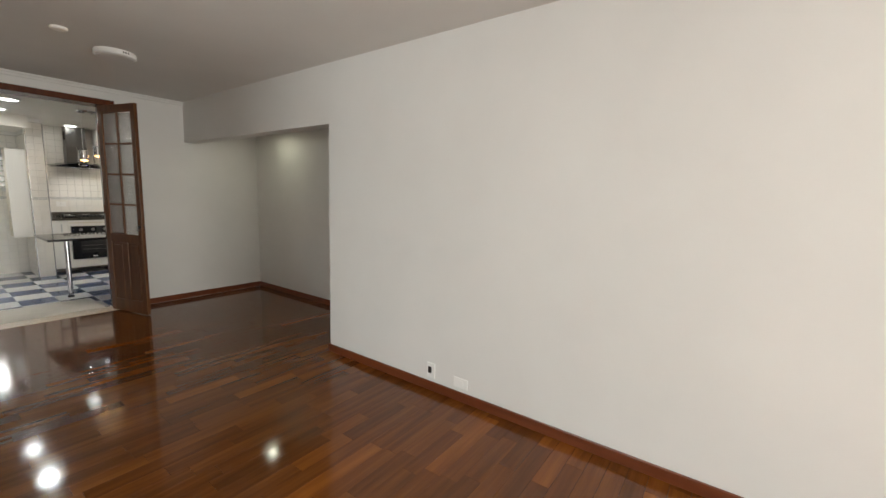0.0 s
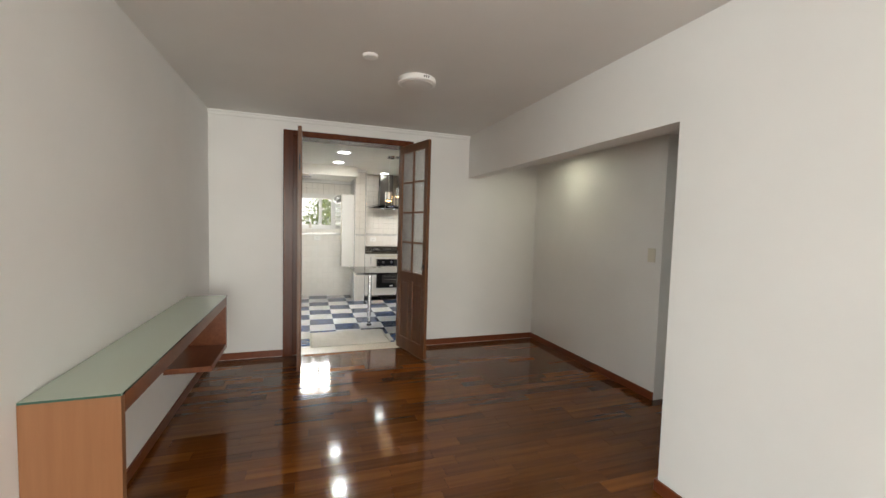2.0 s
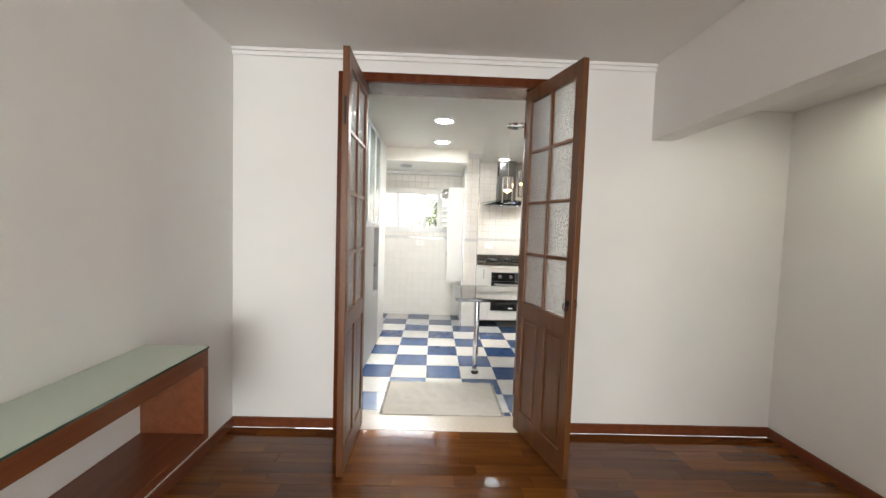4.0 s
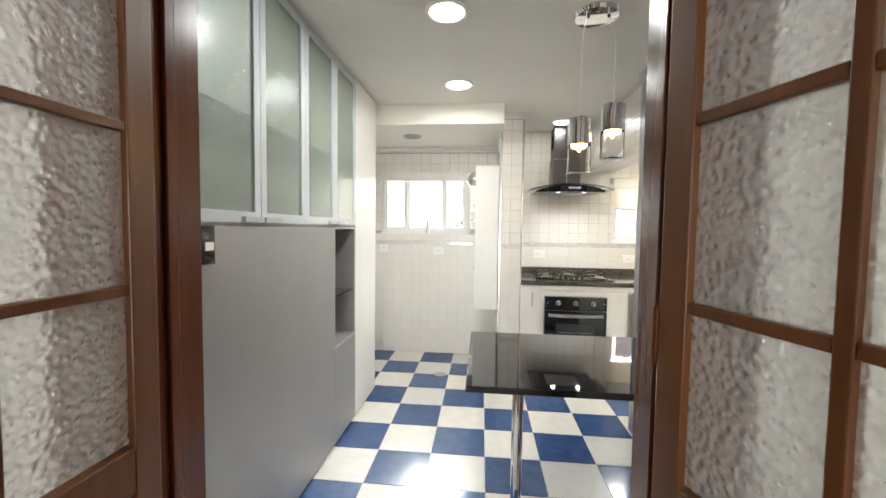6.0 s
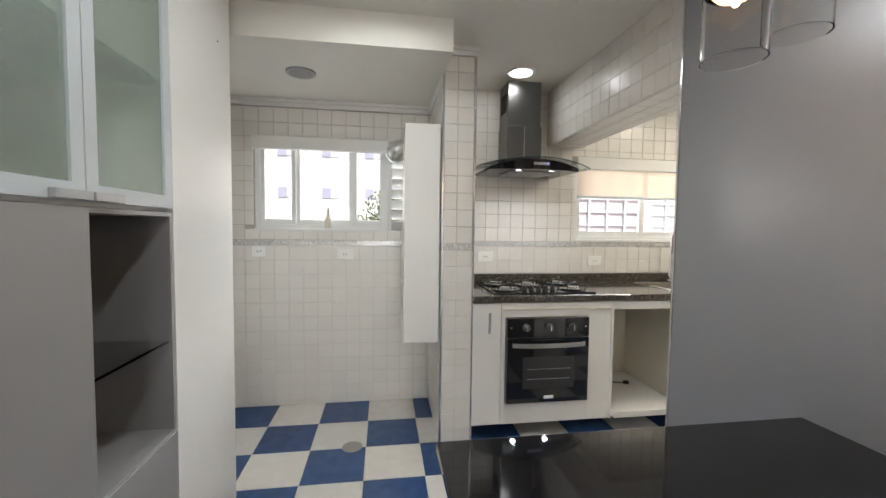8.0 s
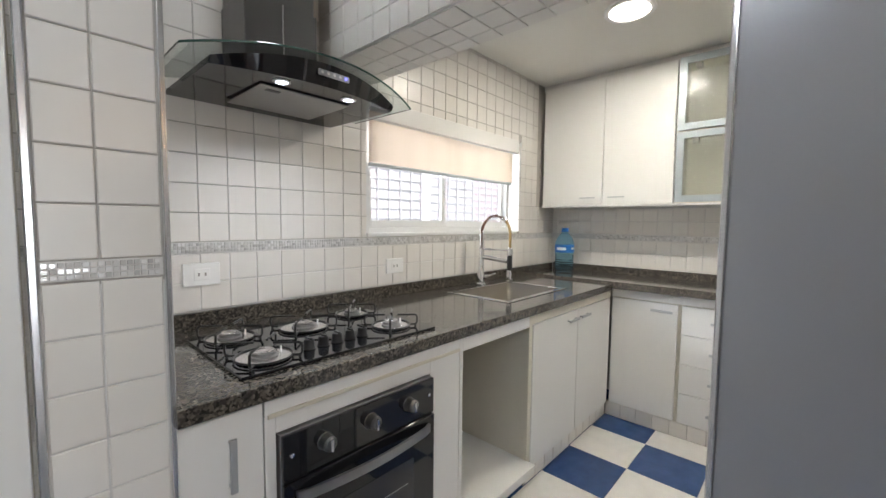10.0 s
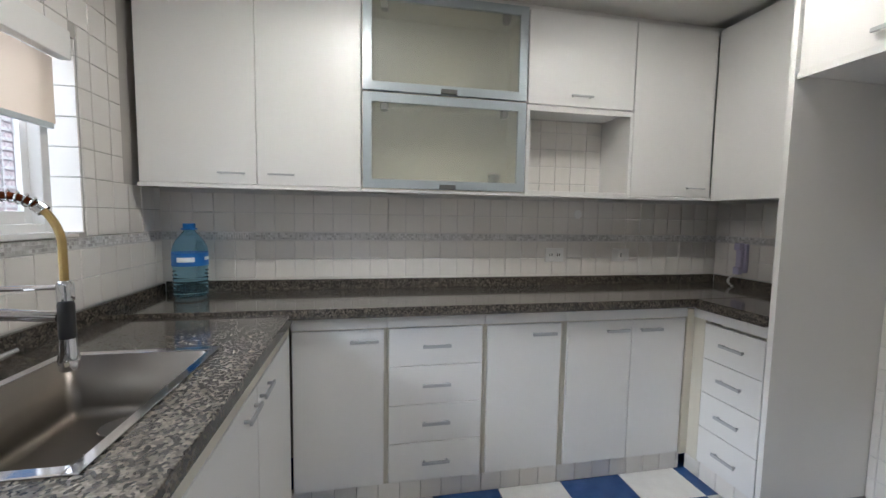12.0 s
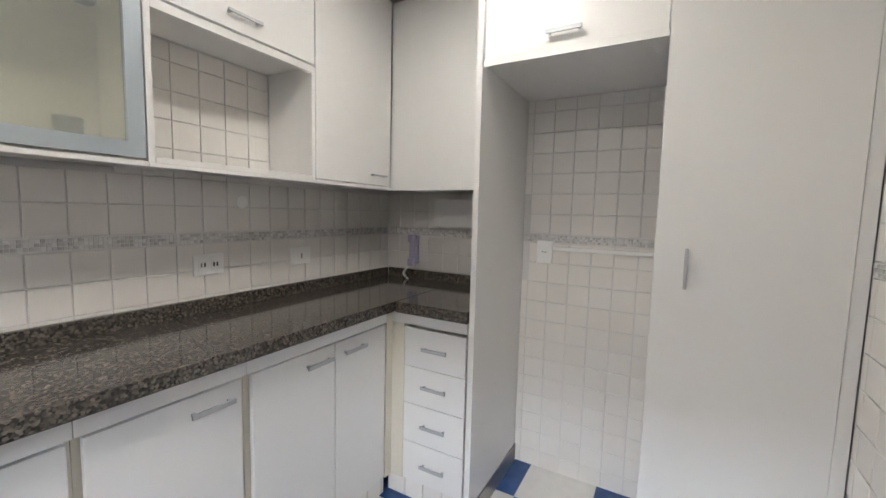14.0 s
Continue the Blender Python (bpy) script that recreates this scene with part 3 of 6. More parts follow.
part("latch_plate", box(3.2035, 3.205, -2.075, -2.055, 1.05, 1.16, 0), M["alu"], hall_door)

# ---------- kitchen: tall grey unit beside the door ----------
XF = 0.012
unit = thing("tall_cabinet", (-0.28, 1.0, 0), "tall grey cabinet with frosted glass doors above plain panels", "cabinet")
EDG = [0.375, 0.777, 1.19, 1.60, 2.0]
part("body", boxes([(-0.599, XF - 0.022, 0.23, 1.595, 0, 1.40), (-0.599, XF - 0.022, 1.595, 2.0, 0, 0.63), (-0.599, -0.40, 1.595, 2.0, 0.63, 1.40),
                    (-0.599, -0.58, 0.23, 2.0, 1.401, 2.43), (-0.58, XF - 0.022, 0.23, 0.372, 1.401, 2.43), (-0.58, XF - 0.022, 0.372, 2.0, 1.401, 1.425), (-0.58, XF - 0.022, 0.372, 2.0, 2.405, 2.43)]), M["laminate"], unit)
part("lower_panel", boxes([(XF - 0.021, XF, 0.237, 1.595, 0.02, 1.398), (XF - 0.021, XF, 1.5952, 2.0, 0.02, 0.635)], 0.0015), M["greylam"], unit, "grey metallic laminate panel")
part("filler", box(XF - 0.021, XF, 0.237, 0.372, 1.403, 2.43, 0.0015), M["laminate"], unit)
for r in ((-0.40, XF - 0.004, 1.60, 1.612, 0.637, 1.398), (-0.40, XF - 0.004, 1.985, 1.998, 0.637, 1.398), (-0.40, XF - 0.004, 1.612, 1.985, 0.6355, 0.648), (-0.40, XF - 0.004, 1.612, 1.985, 1.385, 1.398), (-0.399, -0.388, 1.612, 1.985, 0.648, 1.385)):
    part("niche_panel", box(*r), M["greylam"], unit)
part("niche_shelf", box(-0.385, XF - 0.01, 1.613, 1.984, 0.955, 0.963, 0.001), M["thinglass"], unit, "clear glass shelf")
part("inner_shelf", box(-0.575, -0.0105, 0.375, 1.99, 1.82, 1.832), M["greenedge"], unit, "green glass shelf")


def glass_door(parent, y0, y1, z0, z1, x, side, fr=0.034, handle=None, name="glass_door", frame_m="aluframe", glass_m="frosted", pull_m="alu"):
    """Aluminium-framed frosted door in a plane x = const; side: +1 faces +x."""
    bm = bmesh.new()
    lay = [[[bm.verts.new((xx, y, z)) for y, z in loop] for loop in (((y0, z0), (y1, z0), (y1, z1), (y0, z1)), ((y0 + fr, z0 + fr), (y1 - fr, z0 + fr), (y1 - fr, z1 - fr), (y0 + fr, z1 - fr)))] for xx in (x, x - side * 0.02)]
    for i in range(4):
        j = (i + 1) % 4
        for o, n_ in lay:
            bm.faces.new((o[i], o[j], n_[j], n_[i]))
        for k in (0, 1):
            bm.faces.new((lay[0][k][i], lay[0][k][j], lay[1][k][j], lay[1][k][i]))
    d = part(name, bm, M[frame_m], parent, "frosted glass door in a satin aluminium frame")
    p = part("pane", box(x - side * 0.006, x - side * 0.012, y0 + fr - 0.004, y1 - fr + 0.004, z0 + fr - 0.004, z1 - fr + 0.004), M[glass_m], d)
    p.visible_shadow = False
    if handle:
        part("handle", box(x + side * 0.001, x + side * 0.02, handle[0], handle[1], handle[2], handle[2] + 0.022, 0.002), M[pull_m], d, "flat aluminium pull")
    return d


HAND = [(0.64, 0.768), (0.785, 0.915), (1.485, 1.595), (1.605, 1.715)]
for (a, b), hh in zip(zip(EDG, EDG[1:]), HAND):
    glass_door(unit, a + 0.002, b - 0.002, 1.412, 2.425, XF, 1, 0.042, (hh[0], hh[1], 1.413), glass_m="frostedpale")
white_tall = thing("pantry_cabinet", (-0.3, 2.27, 0), "tall plain white laminate cabinet up to the ceiling", "cabinet")
part("body", box(-0.599, -0.012, 2.003, 2.545, 0.0, 2.447, 0.001), M["laminate"], white_tall)
part("door", box(-0.0115, XF - 0.002, 2.006, 2.545, 0.012, 2.44, 0.002), M["laminate"], white_tall)
part("screw_cap", lathe([(0.001, 0.0), (0.004, 0.0), (0.005, 0.004), (0.001, 0.006)], (XF - 0.002, 2.40, 2.15), 12, None, "x"), M["alu"], white_tall, smooth=True)

disp = thing("wall_dispenser", (XF + 0.03, 0.43, 1.33), "black rounded plastic dispenser on the grey panel", "dispenser")
bm = box(XF + 0.0005, XF + 0.026, 0.381, 0.463, 1.270, 1.402, 0.0)
bmesh.ops.bevel(bm, geom=[e for e in bm.edges if all(v.co.x > XF + 0.02 for v in e.verts)], offset=0.014, segments=4, affect="EDGES", profile=0.5)
part("shell", bm, M["blackglass"], disp, smooth=True)
part("label", box(XF + 0.0255, XF + 0.0275, 0.405, 0.445, 1.318, 1.345), M["plastic"], disp, "plain pale sticker")

# ---------- black table ----------
table = thing("bar_table", (1.42, 1.1, 0), "polished black stone table top on one chrome leg", "table")
part("top", box(0.862, 1.966, 0.70, 1.505, 0.779, 0.806, 0.004), M["blackglass"], table, "glossy black stone slab")
leg = part("leg", lathe([(0.026, 0.016), (0.026, 0.778)], (1.098, 1.10, 0), 28), M["chrome"], table, smooth=True)
part("foot", lathe([(0.001, 0.0005), (0.034, 0.0005), (0.036, 0.012), (0.029, 0.024), (0.026, 0.03)], (1.098, 1.10, 0), 28), M["rubber"], leg, smooth=True)
part("flange", lathe([(0.026, 0.765), (0.05, 0.772), (0.05, 0.7785), (0.001, 0.7785)], (1.098, 1.10, 0), 28), M["chrome"], leg, smooth=True)
plate("wall_socket", (XG - 0.012, 1.215, 1.34), 0.118, 0.078, "-x", [(0, 0, 0.06, 0.045, "yellowed"), (-0.012, 0, 0.006, 0.014, "hole"), (0.012, 0, 0.006, 0.014, "hole")], "yellowed wall socket on the grey panel", "yellowed")

solid("cable_loop", tube([(XG - 0.024, 1.225, 1.335), (XG - 0.04, 1.235, 1.318), (XG - 0.042, 1.21, 1.308), (XG - 0.035, 1.185, 1.316), (XG - 0.04, 1.16, 1.322), (XG - 0.03, 1.145, 1.312)], 0.004, 8), M["yellowed"], "short yellowed cable stub hanging from the socket", "cable", smooth=True)
for dy, dz in ((0.02, 0.185), (0.035, 0.187), (-0.035, 0.062)):
    solid("screw_hole", lathe([(0.001, -0.0015), (0.004, -0.001), (0.004, 0.0)], (XG - 0.0122, 1.215 + dy, 1.34 + dz), 10, None, "x"), M["hole"], "small dark screw hole in the grey panel", "screw hole", "screw holes")

# door mat
bm = bmesh.new()
N, K = 40, 26
grid = [[bm.verts.new((0.31 + 0.90 * i / N + 0.006 * noise.noise((j * 0.4, i * 0.2, 3)), 0.20 + 0.63 * j / K + 0.006 * noise.noise((i * 0.4, 2, 0)), 0.010 + 0.004 * noise.noise((i * 0.35, j * 0.35, 1)))) for j in range(K + 1)] for i in range(N + 1)]
for i in range(N):
    for j in range(K):
        bm.faces.new((grid[i][j], grid[i + 1][j], grid[i + 1][j + 1], grid[i][j + 1]))
ext = bmesh.ops.extrude_face_region(bm, geom=bm.faces[:])
for v_ in (g_ for g_ in ext["geom"] if isinstance(g_, bmesh.types.BMVert)):
    v_.co.z = 0.001
mat_ob = thing("door_mat", (0.76, 0.5, 0), "worn pale cotton mat with fringed ends", "mat")
part("weave", bm, M["mat"], mat_ob, smooth=True)
bm = bmesh.new()
for j in range(46):
    y = 0.205 + 0.62 * j / 45
    for x, s in ((0.31, -1), (1.21, 1)):
        tube([(x, y, 0.006), (x + s * 0.012, y + random.uniform(-0.005, 0.005), 0.004), (x + s * random.uniform(0.02, 0.03), y + random.uniform(-0.01, 0.01), 0.002)], 0.0022, 5, bm)
tagged(part("fringe", bm, M["mat"], mat_ob), kind="stuff")


# ---------- lights in the kitchen ----------
def downlight(x, y, z, on=True, r=0.105, watts=9.0, tint=(0.95, 0.98, 1.0)):
    ob = thing("downlight", (x, y, z), "round recessed ceiling downlight, switched " + ("on" if on else "off"), "downlight", "kitchen downlights")
    part("ring", lathe([(r * 0.78, -0.0005), (r, -0.0005), (r * 1.02, -0.006), (r * 0.98, -0.012), (r * 0.80, -0.010)], (x, y, z), 40), M["alu" if not on else "plastic"], ob, smooth=True)
    part("lens", lathe([(0.001, -0.0135), (r * 0.79, -0.0125), (r * 0.80, -0.0105)], (x, y, z), 32), M["steel" if not on else "lamp_room" if tint[2] < 0.9 else "lamp_cool"], ob)
    if on:
        data = bpy.data.lights.new("downlight_glow", "AREA")
        data.shape, data.size, data.energy, data.color, data.spread = "DISK", r * 1.6, watts, tint, radians(175)
        lo = new("downlight_glow", data)
        lo.matrix_world = look((x, y, z - 0.016), (x, y, 0))
    return ob


downlight(0.725, 1.19, H2, True, 0.105, 10.0)
downlight(0.725, 2.17, H2, True, 0.105, 4.0)
downlight(1.668, 3.235, H2, True, 0.095, 1.2)
downlight(0.23, 3.05, HN, False, 0.085)
ROOM = (1.0, 0.92, 0.79)
downlight(3.285, 2.695, H2, True, 0.125, 16.0, ROOM)
downlight(3.285, 1.32, H2, True, 0.125, 9.5, ROOM)
downlight(2.72, -0.85, HA, True, 0.07, 1.5, (0.97, 1.0, 0.80))

pend = thing("pendant_lamp", (1.447, 1.265, H2), "two chrome and glass pendant lamps on one ceiling plate, lit", "pendant lamp")
part("ceiling_plate", lathe([(0.001, -0.0005), (0.105, -0.0005), (0.108, -0.006), (0.10, -0.022), (0.06, -0.026), (0.001, -0.026)], (1.447, 1.265, H2), 40), M["chrome"], pend, smooth=True)
for k in (-0.045, 0.05):
    part("screw", lathe([(0.001, -0.032), (0.007, -0.032), (0.007, -0.024)], (1.447 + k, 1.24, H2), 12), M["hole"], pend)
for (x, y, zt) in ((1.363, 1.18, 1.925), (1.52, 1.20, 1.993)):
    part("cord", tube([(1.447 + (x - 1.447) * 0.6, 1.25, H2 - 0.024), (x, y, H2 - 0.15), (x, y, zt)], 0.0018, 6), M["plastic"], pend)
    cup = part("cup", lathe([(0.001, zt), (0.050, zt), (0.054, zt - 0.004), (0.054, zt - 0.125), (0.051, zt - 0.125), (0.050, zt - 0.01), (0.001, zt - 0.008)], (x, y, 0), 40), M["chrome"], pend, "polished chrome cylinder", smooth=True)
    sh = part("shade", lathe([(0.0535, zt - 0.12), (0.0535, zt - 0.252), (0.046, zt - 0.254), (0.001, zt - 0.254), (0.001, zt - 0.251), (0.0505, zt - 0.250), (0.051, zt - 0.12)], (x, y, 0), 40), M["thinglass"], pend, "clear glass cylinder", smooth=True)
    sh.visible_shadow = False
    part("bulb", lathe([(0.001, zt - 0.108), (0.036, zt - 0.11), (0.038, zt - 0.128), (0.030, zt - 0.137), (0.001, zt - 0.141)], (x, y, 0), 24), M["lamp_warm"], pend, "warm lit bulb", smooth=True)
    data = bpy.data.lights.new("pendant_glow", "POINT")
    data.energy, data.color, data.shadow_soft_size = 1.8, (1.0, 0.60, 0.28), 0.006
    lo = new("pendant_glow", data)
    lo.location = (x, y, zt - 0.150)

# ---------- laundry niche ----------
cup_b = thing("ironing_cabinet", (0.99, 3.09, 0.65), "narrow tall white cabinet hung beside the pier", "cabinet")
part("body", box(0.855, 1.066, 2.945, 3.25, 0.655, 1.975, 0.002), M["cream"], cup_b)
part("door", box(0.848, 1.064, 2.920, 2.944, 0.65, 1.98, 0.003), M["laminate"], cup_b)
part("knob", box(0.836, 0.847, 2.925, 2.94, 1.02, 1.05, 0.002), M["alu"], cup_b)
solid("floor_drain", lathe([(0.001, 0.006), (0.03, 0.006), (0.05, 0.005), (0.062, 0.002), (0.062, 0.0005)], (0.54, 2.955, 0), 32), M["steel"], "round steel floor drain cover", "floor drain", smooth=True)
sockets2("wall_socket", (0.437, YB - 0.005, 1.15), 0.12, 0.08, "-y", "white double wall socket under the mosaic band")
sockets2("wall_socket", (-0.18, YB - 0.005, 1.17), 0.10, 0.08, "-y", "white wall socket near the tall cabinet")


def window_unit(name, x0, x1, z0, z1, splits, label):
    ob = thing(name, ((x0 + x1) / 2, YB + 0.08, z0), label, "window", kind="structure")
    f = 0.035
    part("frame", boxes([(x0, x0 + f, YB + 0.03, YB + 0.10, z0, z1), (x1 - f, x1, YB + 0.03, YB + 0.10, z0, z1), (x0 + f, x1 - f, YB + 0.03, YB + 0.10, z0, z0 + f), (x0 + f, x1 - f, YB + 0.03, YB + 0.10, z1 - f, z1)], 0.003), M["winframe"], ob)
    xs = [x0 + f] + splits + [x1 - f]
    for i, (a, b) in enumerate(zip(xs, xs[1:])):
        y = YB + 0.045 + 0.02 * (i % 2)
        s = part("sash", boxes([(a, a + 0.03, y, y + 0.018, z0 + f, z1 - f), (b - 0.03, b, y, y + 0.018, z0 + f, z1 - f), (a + 0.03, b - 0.03, y, y + 0.018, z0 + f, z0 + f + 0.04), (a + 0.03, b - 0.03, y, y + 0.018, z1 - f - 0.03, z1 - f)], 0.002), M["winframe"], ob)
        p = part("pane", box(a + 0.028, b - 0.028, y + 0.007, y + 0.011, z0 + f + 0.038, z1 - f - 0.028), M["clear"], s)
        p.visible_shadow = False
    part("sill", box(x0 + 0.002, x1 - 0.002, YB - 0.012, YB + 0.03, z0 - 0.012, z0 + 0.008, 0.003), M["winframe"], ob)
    return ob


window_unit("window_1", NX0, 0.76, NZ0, NZ1, [0.07, 0.49], "white sliding laundry window with bright daylight outside")
jal = thing("window_3", (0.86, YB + 0.06, NZ0), "white jalousie of narrow glass and metal slats", "window", kind="structure")
part("frame", boxes([(0.762, 0.785, YB + 0.03, YB + 0.09, NZ0, NZ1), (0.927, 0.95, YB + 0.03, YB + 0.09, NZ0, NZ1)], 0.002), M["winframe"], jal)
for k in range(8):
    z = NZ0 + 0.035 + k * 0.082
    bm = box(0.786, 0.926, -0.003, 0.003, -0.038, 0.038, 0.001)
    bmesh.ops.rotate(bm, verts=bm.verts, cent=(0.856, 0, 0), matrix=Matrix.Rotation(radians(24), 3, "X"))
    bmesh.ops.translate(bm, verts=bm.verts, vec=(0, YB + 0.06, z))
    part("slat", bm, M["winframe"], jal)
window_unit("window_2", WX0, 3.63, WZ0, WZ1, [2.925], "white aluminium sliding kitchen window above the sink")


def roller_blind(x0, x1, z_top, z_bot, label, two=True):
    ob = thing("roller_blind", ((x0 + x1) / 2, YB, z_top), label, "blind")
    part("cassette", box(x0 - 0.02, x1 + 0.02, YB - 0.045, YB - 0.006, z_top - 0.075, z_top + 0.02, 0.004), M["laminate"], ob)
    xs = [x0, (x0 + x1) / 2 - 0.03, x1] if two else [x0, x1]
    if z_bot < z_top - 0.09:
        for i, (a, b) in enumerate(zip(xs, xs[1:])):
            bm = bmesh.new()
            n = 24
            y = YB - 0.004 + 0.012 * (i % 2)
            cols = [[bm.verts.new((a + (b - a) * k / n + (0.012 if i else 0), y + 0.0012 * math.sin(k * 0.9 + i), z)) for z in (z_bot + 0.012, z_top - 0.07)] for k in range(n + 1)]
            for c0, c1 in zip(cols, cols[1:]):
                bm.faces.new((c0[0], c1[0], c1[1], c0[1]))
            part("fabric", bm, M["blind"], ob, "cream translucent fabric")
            part("bottom_bar", box(a, b, y - 0.005, y + 0.007, z_bot - 0.006, z_bot + 0.013, 0.003), M["aluframe"], ob)
    return ob


roller_blind(2.30, 3.62, 1.925, 1.625, "cream roller blind pulled half down over the sink window")
roller_blind(-0.20, 0.74, 1.99, 1.95, "white roller blind rolled up above the laundry window", False)
solid("ornament", lathe([(0.001, 0), (0.028, 0), (0.030, 0.01), (0.026, 0.06), (0.014, 0.095), (0.012, 0.10), (0.010, 0.14), (0.004, 0.155), (0.001, 0.158)], (0.31, YB + 0.012, NZ0 + 0.0085), 24), M["clay"], "small white ceramic bottle on the window sill", "bottle", smooth=True)
duct = thing("exhaust_duct", (0.83, YB - 0.05, 1.93), "silver flexible exhaust duct through the window corner", "duct")
path = []
for k in range(61):
    u = k / 60
    path.append((0.812 + 0.19 * u * u, YB - 0.012 - 0.20 * u + 0.06 * u * u, 1.925 + 0.03 * u))
part("hose", tube(path, [0.067 + 0.0035 * math.cos(k * math.pi / 2) for k in range(61)], 36), M["duct"], duct, "corrugated silver hose", True)
part("ring", lathe([(0.070, -0.03), (0.078, -0.03), (0.080, -0.024), (0.080, -0.006), (0.070, -0.004)], (0.812, YB, 1.925), 40, None, "y"), M["silver"], duct, "flat metal collar", True)


# ---------- kitchen counters and cabinets ----------
YF, XC, YS = 2.915, 3.815, 0.905     # cabinet fronts: north run, east run, south run
ZT, ZB = 0.935, 0.893                # worktop top and underside


def handle_bar(parent, p0, p1, out, r=0.0075):
    """A flat bar pull held off the front by two posts."""
    p0, p1, out = Vector(p0), Vector(p1), Vector(out)
    d = (p1 - p0).normalized()
    s = d.cross(out)
    lo, hi = p0 + out * 0.016 - s * r, p1 + out * 0.024 + s * r
    bm = box(lo.x, hi.x, lo.y, hi.y, lo.z, hi.z, 0.002)
    for e in (p0 + d * 0.012, p1 - d * 0.012):
        a, b = e - d * 0.004 - s * 0.004, e + d * 0.004 + s * 0.004 + out * 0.017
        box(a.x, b.x, a.y, b.y, a.z, b.z, 0, bm)
    return part("handle", bm, M["alu"], parent, "brushed aluminium bar handle")


# sink worktop run
top = thing("worktop", (2.6, 3.2, ZB), "speckled grey granite worktop in a U shape", "worktop")
SX0, SX1, SY0, SY1 = 2.755, 3.335, 3.055, 3.435
XS, ZE = 3.772, ZT + 0.016           # joint of the two slabs; the east slab lies a little higher


def slab_with_hole(x0, x1, y0, y1, hole, z0, z1):
    """One slab with a rectangular cut-out and softened upper edges."""
    hx0, hx1, hy0, hy1 = hole
    bm = bmesh.new()
    out = [(x0, y0), (x1, y0), (x1, y1), (x0, y1)]
    inn = [(hx0, hy0), (hx1, hy0), (hx1, hy1), (hx0, hy1)]
    lay = [[[bm.verts.new((x, y, z)) for x, y in loop] for loop in (out, inn)] for z in (z0, z1)]
    for i in range(4):
        j = (i + 1) % 4
        for o, n_ in lay:
            bm.faces.new((o[i], o[j], n_[j], n_[i]))
        for k in (0, 1):
            bm.faces.new((lay[0][k][i], lay[0][k][j], lay[1][k][j], lay[1][k][i]))
    bmesh.ops.recalc_face_normals(bm, faces=bm.faces[:])
    edges = [e for e in bm.edges if all(abs(v.co.y - y0) < 1e-6 for v in e.verts) and abs(e.verts[0].co.z - e.verts[1].co.z) < 1e-6]
    bmesh.ops.bevel(bm, geom=edges, offset=0.004, segments=3, affect="EDGES", profile=0.5)
    return bm


part("sink_slab", slab_with_hole(1.2775, XS - 0.0005, 2.90, YB - 0.006, (SX0, SX1, SY0, SY1), ZB, ZT), M["granite"], top)
part("east_slab", box(XS, XE - 0.006, 0.336, YB - 0.006, ZB + 0.013, ZE, 0.003), M["granite"], top)
part("return_slab", box(3.415, XS - 0.0005, 0.336, 0.935, ZB + 0.008, ZE - 0.0005, 0.003), M["granite"], top)
part("upstand", box(1.2775, XE - 0.03, YB - 0.026, YB - 0.0065, ZT, 0.995, 0.002), M["granite"], top)
part("upstand", box(XE - 0.027, XE - 0.007, 0.356, YB - 0.027, ZT, 1.003, 0.002), M["granite"], top)
part("upstand", box(3.415, XE - 0.0275, 0.336, 0.355, ZT, 1.003, 0.002), M["granite"], top)


def front_y(parent, name, x0, x1, z0, z1, y, side=-1, material="laminate"):
    return part(name, box(x0 + 0.0015, x1 - 0.0015, y, y - side * 0.018, z0 + 0.0015, z1 - 0.0015, 0.0015), M[material], parent)


def front_x(parent, name, y0, y1, z0, z1, x, side=-1, material="laminate"):
    return part(name, box(x, x - side * 0.018, y0 + 0.0015, y1 - 0.0015, z0 + 0.0015, z1 - 0.0015, 0.0015), M[material], parent)


def base_unit_y(name, x0, x1, label, group="base cabinets", z0=0.11):
    ob = thing(name, ((x0 + x1) / 2, 3.2, 0), label, "cabinet", group)
    part("body", box(x0, x1, YF + 0.019, YB - 0.03, z0 - 0.002, ZB - 0.001), M["cream"], ob)
    return ob


# oven housing
c = base_unit_y("oven_cabinet", 1.2775, 2.215, "white oven housing with a narrow bottle door", z0=0.10)
d = front_y(c, "door", 1.2785, 1.462, 0.105, 0.888, YF)
handle_bar(d, (1.384, YF, 0.702), (1.384, YF, 0.832), (0, -1, 0), 0.008)
for nm, r in (("side_panel", (1.464, 1.492, YF, YF + 0.018, 0.105, 0.845)), ("side_panel", (2.052, 2.213, YF, YF + 0.018, 0.105, 0.845)), ("lower_panel", (1.4925, 2.0515, YF, YF + 0.018, 0.105, 0.238)),
              ("upper_panel", (1.4925, 2.0515, YF, YF + 0.018, 0.797, 0.845)), ("rail", (1.464, 2.213, YF - 0.002, YF + 0.018, 0.846, 0.888))):
    part(nm, box(*r, bev=0.001), M["laminate"], c)
part("trim_strip", box(1.47, 2.21, YF - 0.008, YF - 0.0025, 0.842, 0.854, 0.002), M["cream"], c)
oven = thing("oven", (1.77, 2.93, 0.24), "black glass built-in oven with three knobs and a steel bar", "oven", "")
part("case", box(1.496, 2.048, YF - 0.012, YF + 0.03, 0.242, 0.793, 0.002), M["steel"], oven)
part("control_panel", box(1.498, 2.046, YF - 0.024, YF - 0.0125, 0.668, 0.791, 0.002), M["blackglass"], oven)
od = part("oven_door", box(1.498, 2.046, YF - 0.028, YF - 0.0125, 0.246, 0.663, 0.003), M["blackglass"], oven)
part("window", box(1.60, 1.945, YF - 0.0295, YF - 0.0285, 0.34, 0.545), mat("oven_window", (0.035, 0.035, 0.037), 0.06), od)
